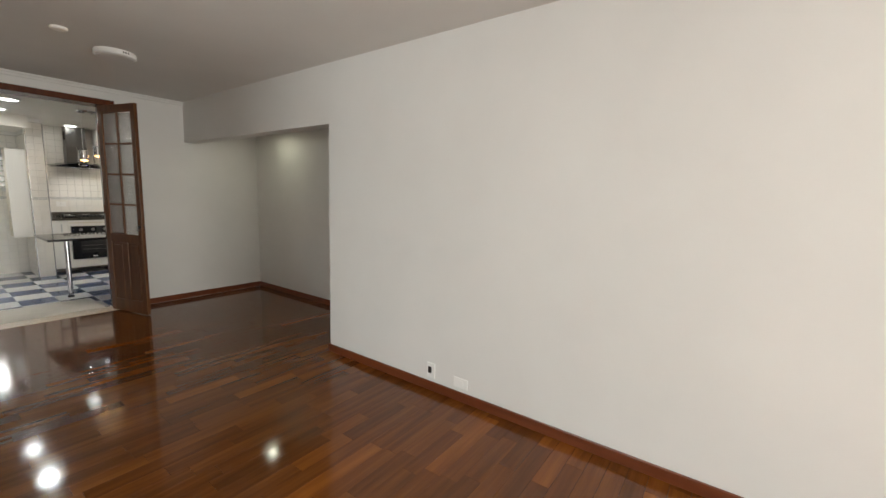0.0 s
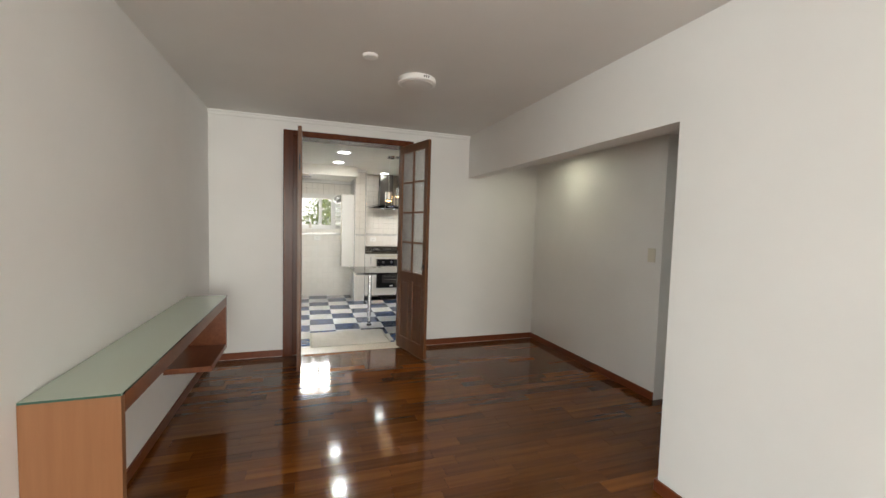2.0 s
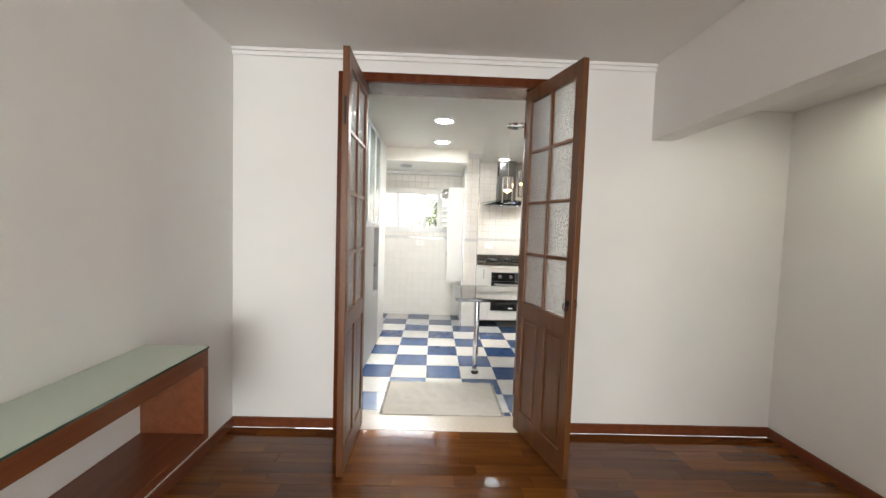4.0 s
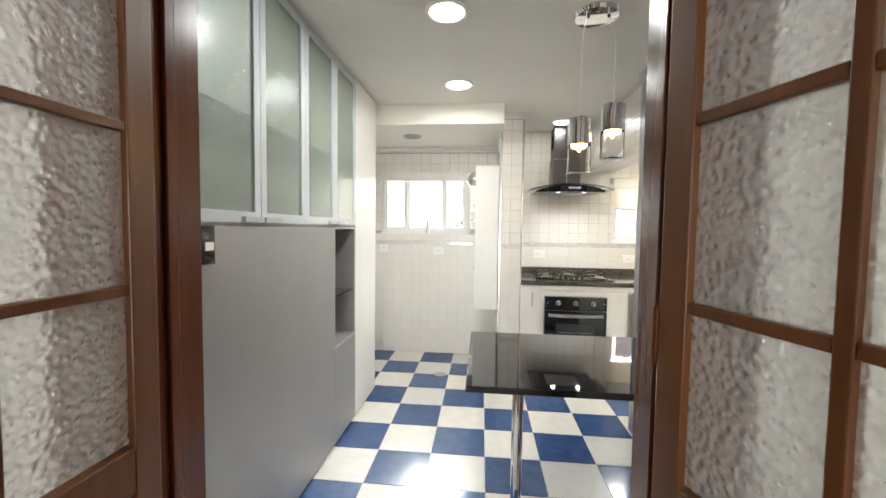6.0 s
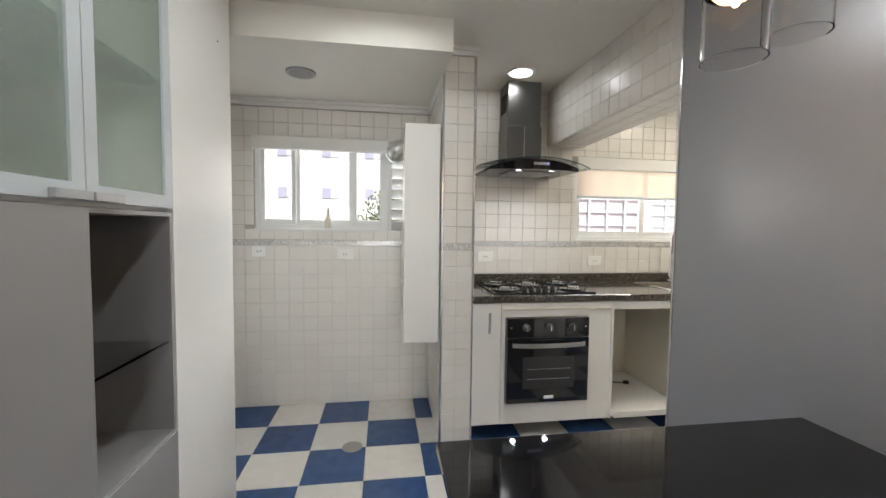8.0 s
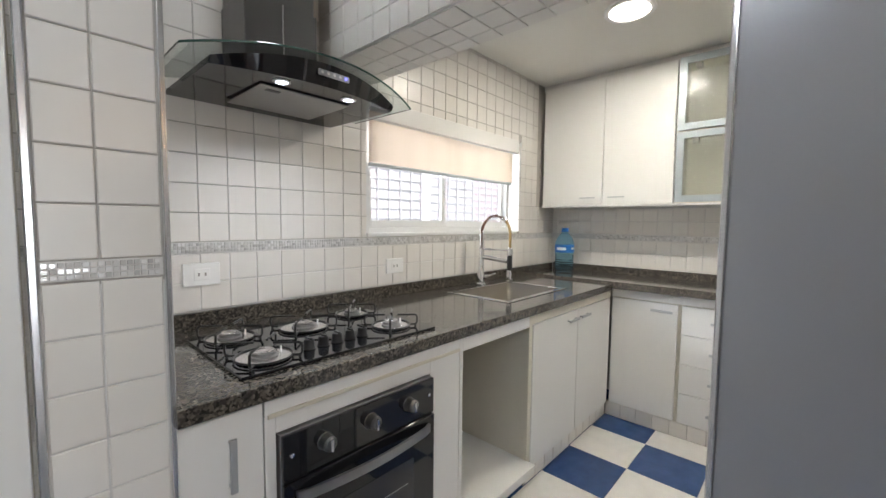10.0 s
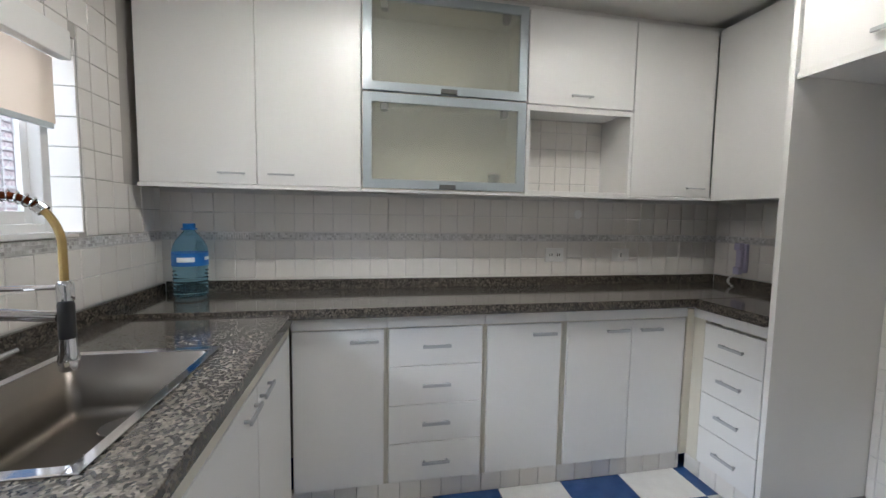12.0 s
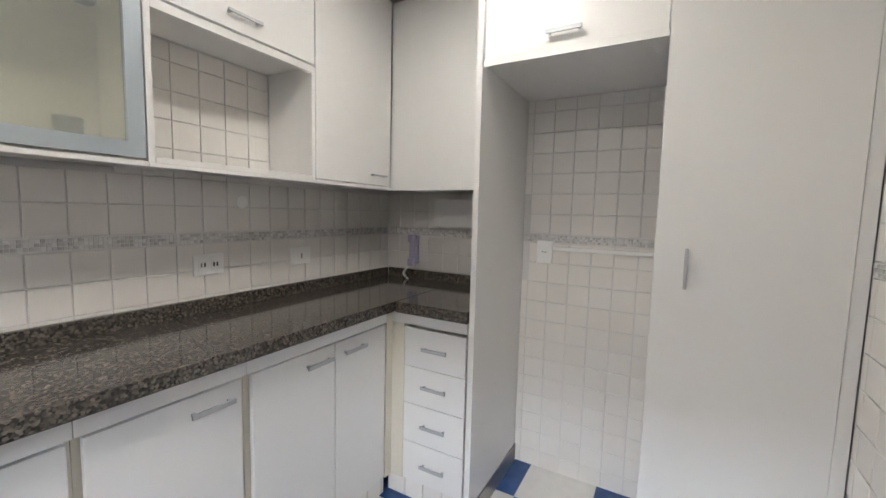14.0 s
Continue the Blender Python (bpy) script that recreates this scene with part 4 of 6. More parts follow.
part("rack", boxes([(1.63, 1.92, YF - 0.0302, YF - 0.0297, 0.40, 0.403), (1.63, 1.92, YF - 0.0302, YF - 0.0297, 0.465, 0.467)]), M["steel"], od)
part("badge", box(1.745, 1.81, YF - 0.0295, YF - 0.0285, 0.272, 0.292), M["plastic"], od, "small pale badge")
bm = bmesh.new()
rows = []
for k in range(17):
    x, y = 1.53 + 0.485 * k / 16, YF - 0.046 - 0.022 * math.sin(math.pi * k / 16)
    if k in (0, 16):
        y = YF - 0.040
    rows.append([bm.verts.new(p) for p in ((x, y, 0.611), (x, y, 0.639), (x, y + 0.009 + (0.002 if k in (0, 16) else 0), 0.639), (x, y + 0.009 + (0.002 if k in (0, 16) else 0), 0.611))])
for a, b in zip(rows, rows[1:]):
    for i in range(4):
        bm.faces.new((a[i], a[(i + 1) % 4], b[(i + 1) % 4], b[i]))
bm.faces.new(rows[0])
bm.faces.new(rows[-1])
part("handle", bm, M["steel"], od, "curved steel bar handle")
for x in (1.618, 1.772, 1.926):
    k_ = part("knob", lathe([(0.001, -0.032), (0.014, -0.032), (0.021, -0.026), (0.022, -0.002), (0.025, 0.0)], (x, YF - 0.0245, 0.735), 28, None, "y"), M["chimney"], oven, "round dark steel knob", True)
    part("grip", box(x - 0.004, x + 0.004, YF - 0.062, YF - 0.0565, 0.718, 0.752, 0.001), M["chrome"], k_)
for x in (1.522, 2.022):
    part("lamp", lathe([(0.001, -0.003), (0.006, -0.002), (0.006, 0)], (x, YF - 0.0245, 0.735), 14, None, "y"), M["chrome"], oven)

# open bay for a dishwasher
bay = thing("open_cabinet_bay", (2.48, 3.2, 0), "empty open cabinet bay with pale inside", "cabinet", "base cabinets")
part("side", box(2.2165, 2.234, YF, YB - 0.03, 0.10, ZB - 0.001), M["laminate"], bay)
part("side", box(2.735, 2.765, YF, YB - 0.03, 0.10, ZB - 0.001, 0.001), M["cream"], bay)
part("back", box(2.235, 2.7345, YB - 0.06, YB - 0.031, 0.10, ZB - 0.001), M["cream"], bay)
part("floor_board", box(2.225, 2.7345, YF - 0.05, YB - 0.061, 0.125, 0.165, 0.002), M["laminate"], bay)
part("rail", box(2.235, 2.7345, YF, YF + 0.018, 0.835, 0.888, 0.001), M["laminate"], bay)
part("cable", tube([(2.30, 3.5, 0.17), (2.33, 3.35, 0.174), (2.42, 3.28, 0.172), (2.5, 3.33, 0.173), (2.58, 3.30, 0.172)], 0.004, 8), M["black"], bay, "loose black power cable", True)
part("plug", box(2.575, 2.61, 3.285, 3.315, 0.166, 0.19, 0.004), M["black"], bay)

c = thing("sink_cabinet", (3.28, 3.2, 0), "white two-door cabinet under the sink", "cabinet", "base cabinets")
part("body", boxes([(2.767, 3.795, YF + 0.019, YB - 0.03, 0.103, 0.74), (2.767, 2.785, YF + 0.019, YB - 0.03, 0.74, ZB - 0.001), (3.777, 3.795, YF + 0.019, YB - 0.03, 0.74, ZB - 0.001)]), M["cream"], c)
for a, b, hx in ((2.772, 3.282, 3.20), (3.284, 3.79, 3.36)):
    d = front_y(c, "door", a, b, 0.11, 0.84, YF)
    handle_bar(d, (hx - 0.06, YF, 0.792), (hx + 0.06, YF, 0.792), (0, -1, 0))
part("rail", box(2.767, 3.80, YF + 0.002, YF + 0.019, 0.842, 0.889, 0.001), M["cream"], c)

# east run
def base_unit_x(name, y0, y1, label, doors=(), drawers=(), group="base cabinets"):
    ob = thing(name, (4.0, (y0 + y1) / 2, 0), label, "cabinet", group)
    back = XC + (0.09 if drawers else 0.019)
    part("body", box(back, XE - 0.03, y0 + 0.0005, y1 - 0.0005, 0.10, ZB - 0.001), M["cream"], ob)
    if drawers:
        for ya, yb in ((y0 + 0.0005, y0 + 0.018), (y1 - 0.018, y1 - 0.0005)):
            part("stile", box(XC + 0.019, back - 0.0005, ya, yb, 0.10, ZB - 0.001), M["cream"], ob)
    part("rail", box(XC - 0.002, XC + 0.0185, y0 + 0.0005, y1 - 0.0005, 0.849, 0.9045, 0.001), M["laminate"], ob)
    for a, b, h0 in doors:
        d = front_x(ob, "door", a, b, 0.108, 0.843, XC)
        handle_bar(d, (XC, h0, 0.793), (XC, h0 + 0.125, 0.793), (-1, 0, 0))
    zs = [0.108, 0.297, 0.480, 0.664, 0.843]
    for a, b in drawers:
        for z0, z1 in zip(zs, zs[1:]):
            d = front_x(ob, "drawer", a, b, z0, z1, XC)
            handle_bar(d, (XC, (a + b) / 2 - 0.066, z0 + 0.094), (XC, (a + b) / 2 + 0.066, z0 + 0.094), (-1, 0, 0))
    return ob


base_unit_x("base_cabinet", 2.50, 2.915, "white single-door corner base cabinet", [(2.515, 2.912, 2.54)])
base_unit_x("drawer_cabinet", 2.045, 2.4995, "white base cabinet with four drawers", (), [(2.055, 2.495)])
base_unit_x("base_cabinet", 1.64, 2.0445, "white single-door base cabinet", [(1.655, 2.03, 1.685)])
base_unit_x("base_cabinet", 0.945, 1.6395, "white two-door base cabinet", [(1.268, 1.62, 1.29), (0.952, 1.266, 1.10)])
solid("toe_kick", boxes([(2.77, 3.845, YF + 0.035, YF + 0.05, 0, 0.10), (XC + 0.03, XC + 0.045, 0.92, YF + 0.034, 0, 0.10), (3.42, XC + 0.029, YS - 0.04, YS - 0.025, 0, 0.10)]), M["grout"], "tiled plinth under the base cabinets", "plinth", kind="structure")

# south run: drawers, side panel, fridge bay, tall cabinet
sd = thing("drawer_cabinet", (3.6, 0.6, 0), "white base cabinet with four drawers beside the fridge bay", "cabinet", "base cabinets")
part("body", boxes([(3.425, 3.80, 0.345, YS - 0.09, 0.10, ZB - 0.001), (3.425, 3.437, YS - 0.09, YS - 0.019, 0.10, ZB - 0.001), (3.73, 3.80, YS - 0.09, YS - 0.019, 0.10, ZB - 0.001)]), M["cream"], sd)
part("rail", box(3.425, 3.8125, YS - 0.0185, YS + 0.002, 0.849, 0.9, 0.001), M["laminate"], sd)
part("post", boxes([(3.745, 3.8125, YS - 0.0185, YS - 0.004, 0.10, 0.8485), (3.8127, 3.8335, YS - 0.0185, 0.9445, 0.10, 0.889)]), M["cream"], sd)
for z0, z1 in zip([0.108, 0.297, 0.480, 0.655, 0.835], [0.297, 0.480, 0.655, 0.835]):
    d = front_y(sd, "drawer", 3.428, 3.742, z0, z1, YS, 1)
    handle_bar(d, (3.515, YS, z0 + 0.094), (3.64, YS, z0 + 0.094), (0, 1, 0))
fr = thing("fridge_housing", (3.08, 0.62, 0), "empty white fridge bay with a cupboard above", "cabinet")
part("side_panel", box(3.388, 3.4125, 0.331, 0.92, 0.0, 2.42, 0.0015), M["laminate"], fr)
part("plinth", box(3.382, 3.3875, 0.331, 0.92, 0.0, 0.095, 0.001), M["steel"], fr, "grey plinth strip")
part("top_box", box(2.762, 3.3875, 0.331, 0.885, 1.93, 2.42), M["laminate"], fr)
part("flap", box(2.765, 3.385, 0.886, 0.904, 1.945, 2.415, 0.0015), M["laminate"], fr)
hb = part("frame_edge", box(2.762, 3.3875, 0.886, 0.91, 1.918, 1.943, 0.001), M["laminate"], fr)
handle_bar(fr, (3.025, 0.904, 1.997), (3.15, 0.904, 1.997), (0, 1, 0))
tc = thing("tall_cabinet", (2.55, 0.62, 0), "tall plain white laminate cabinet beside the fridge bay", "cabinet")
part("body", box(2.256, 2.7615, 0.331, 0.899, 0.0, 2.42), M["laminate"], tc)
d = part("door", box(2.289, 2.760, 0.900, 0.918, 0.02, 2.415, 0.002), M["laminate"], tc)
handle_bar(d, (2.672, 0.918, 1.135), (2.672, 0.918, 1.262), (0, 1, 0), 0.005)
part("filler", box(2.2545, 2.2875, 0.8995, 0.914, 0.0, 2.42, 0.001), M["laminate"], tc)

# upper cabinets, east wall
XU, UB, UT = 4.01, 1.475, 2.40
def upper_x(name, y0, y1, label, doors, z0=UB, z1=UT):
    ob = thing(name, (4.15, (y0 + y1) / 2, z0), label, "cabinet", "wall cabinets")
    part("body", box(XU + 0.019, XE - 0.006, y0 + 0.0005, y1 - 0.0005, z0, z1), M["laminate"], ob)
    part("bottom_edge", box(XU - 0.004, XU + 0.018, y0 + 0.0005, y1 - 0.0005, z0 - 0.012, z0 + 0.004, 0.001), M["laminate"], ob)
    for a, b, h in doors:
        d = front_x(ob, "door", a, b, z0 + 0.006, z1 - 0.002, XU)
        if h is not None:
            handle_bar(d, (XU, h, z0 + 0.055), (XU, h + 0.115, z0 + 0.055), (-1, 0, 0), 0.004)
    return ob


upper_x("wall_cabinet", 2.618, 3.57, "white two-door wall cabinet above the worktop", [(3.085, 3.565, 3.13), (2.62, 3.083, 2.92)])
gc = thing("glass_wall_cabinet", (4.15, 2.2, UB), "wall cabinet with two frosted lift-up glass doors", "cabinet", "wall cabinets")
for nm, r in (("back_panel", (XE - 0.03, XE - 0.006, 1.79, 2.617, UB, UT)), ("side_panel", (XU + 0.022, XE - 0.031, 1.79, 1.808, UB, UT)), ("side_panel", (XU + 0.022, XE - 0.031, 2.599, 2.617, UB, UT)),
              ("bottom_panel", (XU + 0.022, XE - 0.031, 1.8085, 2.5985, UB, UB + 0.02)), ("top_panel", (XU + 0.022, XE - 0.031, 1.8085, 2.5985, UT - 0.02, UT)), ("shelf", (XU + 0.022, XE - 0.031, 1.8085, 2.5985, 1.925, 1.943))):
    part(nm, box(*r), M["cream"], gc)
part("bottom_edge", box(XU - 0.004, XU + 0.020, 1.79, 2.617, UB - 0.012, UB + 0.002, 0.001), M["laminate"], gc)
for z0, z1 in ((UB + 0.006, 1.932), (1.939, UT)):
    d = glass_door(gc, 1.795, 2.612, z0 + 0.003, z1, XU - 0.004, -1, 0.042, (2.16, 2.24, z0 + 0.004), frame_m="blueframe", pull_m="chimney")
    for yh in (1.90, 2.51):
        part("hinge", box(XU + 0.012, XU + 0.055, yh - 0.018, yh + 0.018, z1 - 0.075, z1 - 0.03, 0.004), M["steel"], d, "small steel hinge behind the glass")
cup = solid("glass_cup", lathe([(0.001, 0.0), (0.026, 0.0), (0.032, 0.08), (0.030, 0.08), (0.024, 0.004), (0.001, 0.004)], (4.10, 1.93, UB + 0.0205), 20), M["steel"], "small grey cup behind the frosted door", "cup", smooth=True)
ou = thing("open_wall_cabinet", (4.15, 1.48, UB), "white wall cabinet with an open niche and a flap", "cabinet", "wall cabinets")
part("flap_box", box(XU + 0.019, XE - 0.006, 1.18, 1.789, 1.925, UT), M["laminate"], ou)
d = front_x(ou, "flap", 1.182, 1.788, 1.933, UT - 0.002, XU)
handle_bar(d, (XU, 1.43, 1.985), (XU, 1.555, 1.985), (-1, 0, 0), 0.005)
part("niche_side", box(XU, XE - 0.006, 1.771, 1.789, UB, 1.9245, 0.001), M["laminate"], ou)
part("niche_side", box(XU, XE - 0.006, 1.18, 1.198, UB, 1.9245, 0.001), M["laminate"], ou)
part("niche_floor", box(XU, XE - 0.006, 1.1985, 1.7705, UB, UB + 0.018, 0.001), M["laminate"], ou)
part("bottom_edge", box(XU - 0.004, XU + 0.018, 1.18, 1.789, UB - 0.012, UB - 0.0005, 0.001), M["laminate"], ou)
part("niche_top", box(XU, XU + 0.018, 1.198, 1.771, 1.9, 1.9245, 0.001), M["laminate"], ou)
upper_x("wall_cabinet", 0.655, 1.1795, "white single-door corner wall cabinet", [(0.672, 1.178, 0.72)])
us = thing("wall_cabinet", (3.7, 0.5, UB), "white closed corner wall cabinet over the telephone", "cabinet", "wall cabinets")
part("body", box(3.413, XU + 0.018, 0.336, 0.647, UB, UT), M["laminate"], us)
part("front", box(3.4135, XU - 0.002, 0.648, 0.665, UB - 0.012, UT - 0.001, 0.001), M["laminate"], us)
part("junction_box", box(3.50, 3.90, 0.336, 0.40, 1.272, 1.43, 0.002), M["laminate"], us, "shallow white box under the cabinet")
solid("wall_filler", boxes([(XU + 0.06, XE - 0.002, 0.34, YB - 0.006, UT + 0.001, H2 - 0.001)]), M["ceiling"], "beige strip above the wall cabinets", "trim", kind="structure")

# wall plates, telephone, conduit
sockets2("wall_socket", (1.53, YB - 0.005, 1.135), 0.125, 0.085, "-y", "white wall socket above the hob")
sockets2("wall_socket", (2.467, YB - 0.005, 1.098), 0.12, 0.08, "-y", "white wall socket beside the sink")
plate("wall_socket", (XE - 0.005, 1.48, 1.132), 0.118, 0.082, "-x", [(-0.024, 0, 0.036, 0.05, "plastic"), (0.024, 0, 0.036, 0.05, "plastic"), (-0.03, 0.0, 0.006, 0.016, "hole"), (-0.017, 0.0, 0.006, 0.016, "hole"), (0.018, 0.0, 0.006, 0.016, "hole"), (0.031, 0.0, 0.006, 0.016, "slotgrey")], "white double wall socket above the worktop", group="wall sockets")
plate("light_switch", (XE - 0.005, 1.035, 1.13), 0.115, 0.08, "-x", [(0, 0, 0.035, 0.05, "plastic"), (0, 0.0, 0.005, 0.024, "hole")], "white light switch above the worktop", group="wall sockets")
plate("wall_socket", (3.27, 0.3355, 1.166), 0.08, 0.118, "+y", [(0, 0, 0.036, 0.05, "plastic"), (-0.006, 0, 0.005, 0.006, "hole"), (0.008, 0.002, 0.005, 0.006, "hole")], "white wall socket in the fridge bay", group="wall sockets")
solid("cable_conduit", boxes([(2.765, 3.225, 0.335, 0.350, 1.178, 1.196), (2.98, 3.03, 0.3505, 0.3515, 1.183, 1.190)], 0.002), M["plastic"], "white plastic cable conduit along the mosaic band", "conduit")
solid("round_cap", lathe([(0.001, -0.004), (0.024, -0.003), (0.027, 0)], (XE - 0.0065, 1.333, 1.377), 24, None, "x"), M["plastic"], "small white round cap on a tile", "wall cap", smooth=True)
ph = thing("intercom_phone", (4.06, 0.36, 1.12), "lilac-grey wall intercom handset with a coiled cord", "telephone")
part("base", box(4.035, 4.095, 0.336, 0.362, 1.04, 1.215, 0.006), M["lilac"], ph)
bm = box(4.045, 4.08, 0.363, 0.385, 1.03, 1.22, 0.006)
box(4.043, 4.082, 0.378, 0.40, 1.175, 1.22, 0.006, bm)
box(4.043, 4.082, 0.378, 0.40, 1.03, 1.075, 0.006, bm)
part("handset", bm, M["lilac"], ph)
pts = []
for k in range(90):
    t = k / 89
    a = t * 2 * math.pi * 9
    pts.append((4.07 + 0.03 * math.sin(t * 3.1) + 0.007 * math.cos(a), 0.385 + 0.02 * math.sin(t * 3) + 0.007 * math.sin(a), 1.03 - 0.085 * t))
part("cord", tube(pts, 0.0025, 6), M["plastic"], ph, "coiled white cord", True)

# ---------- hob, hood, sink, bottle ----------
HX0, HX1, HY0, HY1 = 1.43, 2.13, 2.965, 3.435
hob = thing("gas_hob", (1.78, 3.2, ZT), "black glass gas hob with five burners", "hob")
part("glass", box(HX0, HX1, HY0, HY1, ZT + 0.0005, ZT + 0.009, 0.003), M["blackglass"], hob)
BURN = [(1.533, 3.335, 0.040), (1.533, 3.075, 0.042), (1.770, 3.290, 0.046), (2.015, 3.345, 0.035), (2.012, 3.085, 0.038)]
for x, y, r in BURN:
    z = ZT + 0.009
    b_ = part("burner", lathe([(0.001, z + 0.0005), (r * 1.72, z + 0.0005), (r * 1.78, z + 0.003), (r * 1.74, z + 0.006), (r * 1.5, z + 0.0075), (r * 1.05, z + 0.006), (0.001, z + 0.006)], (x, y, 0), 40), M["dish"], hob, "round polished steel burner dish", True)
    cr_ = part("crown", lathe([(r * 0.92, z + 0.0065), (r * 0.92, z + 0.010), (r * 0.80, z + 0.012), (r * 0.78, z + 0.020), (r * 0.60, z + 0.021)], (x, y, 0), 36), M["steel"], b_, "", True)
    part("cap", lathe([(r * 0.66, z + 0.0205), (r * 0.69, z + 0.0225), (r * 0.66, z + 0.025), (r * 0.44, z + 0.0255), (r * 0.38, z + 0.0235), (0.001, z + 0.0235)], (x, y, 0), 32), M["dish"], b_, "", True)
    part("igniter", lathe([(0.003, z + 0.006), (0.003, z + 0.024), (0.001, z + 0.025)], (x + r * 1.2, y, 0), 8), M["plastic"], b_)
    bm = bmesh.new()
    ri, ro = r * 1.86, max(0.098, r * 2.55)
    tube([(x + ri * math.cos(t), y + ri * math.sin(t), z + 0.008) for t in (2 * math.pi * k / 32 for k in range(32))], 0.0028, 6, bm, True)
    for a in range(4):
        t = a * math.pi / 2 + math.pi / 4 + 0.06
        c_, s_ = math.cos(t), math.sin(t)
        prof = [(r * 0.62, 0.045), (ro - 0.010, 0.045), (ro - 0.003, 0.042), (ro, 0.036), (ro, 0.017), (ro - 0.003, 0.011), (ro - 0.010, 0.008), (ri, 0.008)]
        tube([(x + c_ * q, y + s_ * q, z + h) for q, h in prof], 0.0036, 7, bm)
        tube([(x + c_ * (ro - 0.006), y + s_ * (ro - 0.006), z + 0.009), (x + c_ * (ro - 0.006), y + s_ * (ro - 0.006), z + 0.0003)], 0.004, 7, bm)
    part("grate", bm, M["iron"], hob, "black enamelled wire pan support", True)
for k in range(5):
    x, y, z = 1.665 + k * 0.0495, 3.060, ZT + 0.009
    kn = part("knob", lathe([(0.019, z + 0.0005), (0.020, z + 0.004), (0.017, z + 0.008), (0.0155, z + 0.028), (0.013, z + 0.030), (0.001, z + 0.030)], (x, y, 0), 24), M["black"], hob, "black control knob", True)
    part("grip", box(x - 0.0035, x + 0.0035, y - 0.014, y + 0.014, z + 0.030, z + 0.036, 0.001), M["black"], kn)

hood = thing("range_hood", (1.755, 3.4, 1.74), "steel chimney hood with a curved glass canopy", "range hood")
HC = 1.757
part("chimney", box(HC - 0.135, HC + 0.135, 3.39, YB - 0.006, 1.825, 2.12, 0.003), M["chimney"], hood, "brushed steel chimney")
upc = part("upper_chimney", box(HC - 0.127, HC + 0.127, 3.397, YB - 0.006, 2.1205, H2 - 0.001, 0.003), M["chimney"], hood)
part("vent", box(HC - 0.1285, HC - 0.1272, 3.43, 3.57, 2.23, 2.37), M["hole"], upc, "dark slotted side vent")
part("seam", box(HC - 0.003, HC + 0.003, 3.3875, 3.3899, 1.83, 2.115), M["silver"], hood)


def curved_sheet(half, z_mid, z_drop, y_mid, y_drop, y_back, lower, n=28):
    """A canopy arched across x; lower(z) gives the underside."""
    bm = bmesh.new()
    rows = []
    for k in range(n + 1):
        u = -1 + 2 * k / n
        z, yf = z_mid - z_drop * u * u, y_mid + y_drop * u * u
        lo = lower(z)
        rows.append([bm.verts.new((HC + half * u, y, zz)) for y, zz in ((yf, z), (y_back, z + 0.003), (y_back, lo[1]), (yf + lo[2], lo[0]))])
    for a, b in zip(rows, rows[1:]):
        for i in range(4):
            bm.faces.new((a[i], a[(i + 1) % 4], b[(i + 1) % 4], b[i]))
    bm.faces.new(rows[0])
    bm.faces.new(rows[-1])
    return bm


gl = part("glass_canopy", curved_sheet(0.395, 1.840, 0.052, 3.045, 0.09, YB - 0.10, lambda z: (z - 0.006, z - 0.003, 0.0)), M["hoodglass"], hood, "curved clear glass canopy", True)
gl.visible_shadow = False
bmr = bmesh.new()
tube([(HC + 0.395 * u, 3.044 + 0.09 * u * u, 1.837 - 0.052 * u * u) for u in (-1 + k / 14 for k in range(29))], 0.003, 6, bmr)
part("glass_edge", bmr, M["greenedge"], gl, "dark polished glass edge", True)
body = part("body", curved_sheet(0.32, 1.828, 0.048, 3.08, 0.07, YB - 0.01, lambda z: (1.762, 1.768, 0.015)), M["blackglass"], hood, "black curved hood body", True)
fl = part("filter", box(HC - 0.16, HC + 0.16, 3.21, 3.50, 1.7565, 1.7615, 0.002), M["steel"], hood, "grey metal grease filter")
part("latch", box(HC - 0.13, HC - 0.085, 3.235, 3.255, 1.7545, 1.7562, 0), M["black"], fl)
for x in (HC - 0.12, HC + 0.12):
    part("led_lamp", lathe([(0.001, -0.0028), (0.017, -0.0028), (0.018, -0.001)], (x, 3.155, 1.7615), 24), M["led"], hood, "lit round lamp")
    part("lamp_ring", lathe([(0.0185, -0.001), (0.0185, -0.003), (0.027, -0.0022), (0.028, 0.0)], (x, 3.155, 1.7618), 24), M["chrome"], hood)
    data = bpy.data.lights.new("hood_glow", "AREA")
    data.shape, data.size, data.energy, data.color, data.spread = "DISK", 0.03, 1.6, (0.88, 0.93, 1.0), radians(150)
    lo = new("hood_glow", data)
    lo.matrix_world = look((x, 3.155, 1.757), (x, 3.19, 0))
bp = part("button_panel", box(HC - 0.04, HC + 0.07, 3.0745, 3.0815, 1.788, 1.806, 0.001), M["alu"], hood, "grey button strip")
for k in range(5):
    part("button", lathe([(0.001, -0.002), (0.005, -0.001), (0.005, 0.0)], (HC - 0.028 + 0.021 * k, 3.0742, 1.797), 12, None, "y"), M["ledblue" if k == 4 else "plastic"], bp)

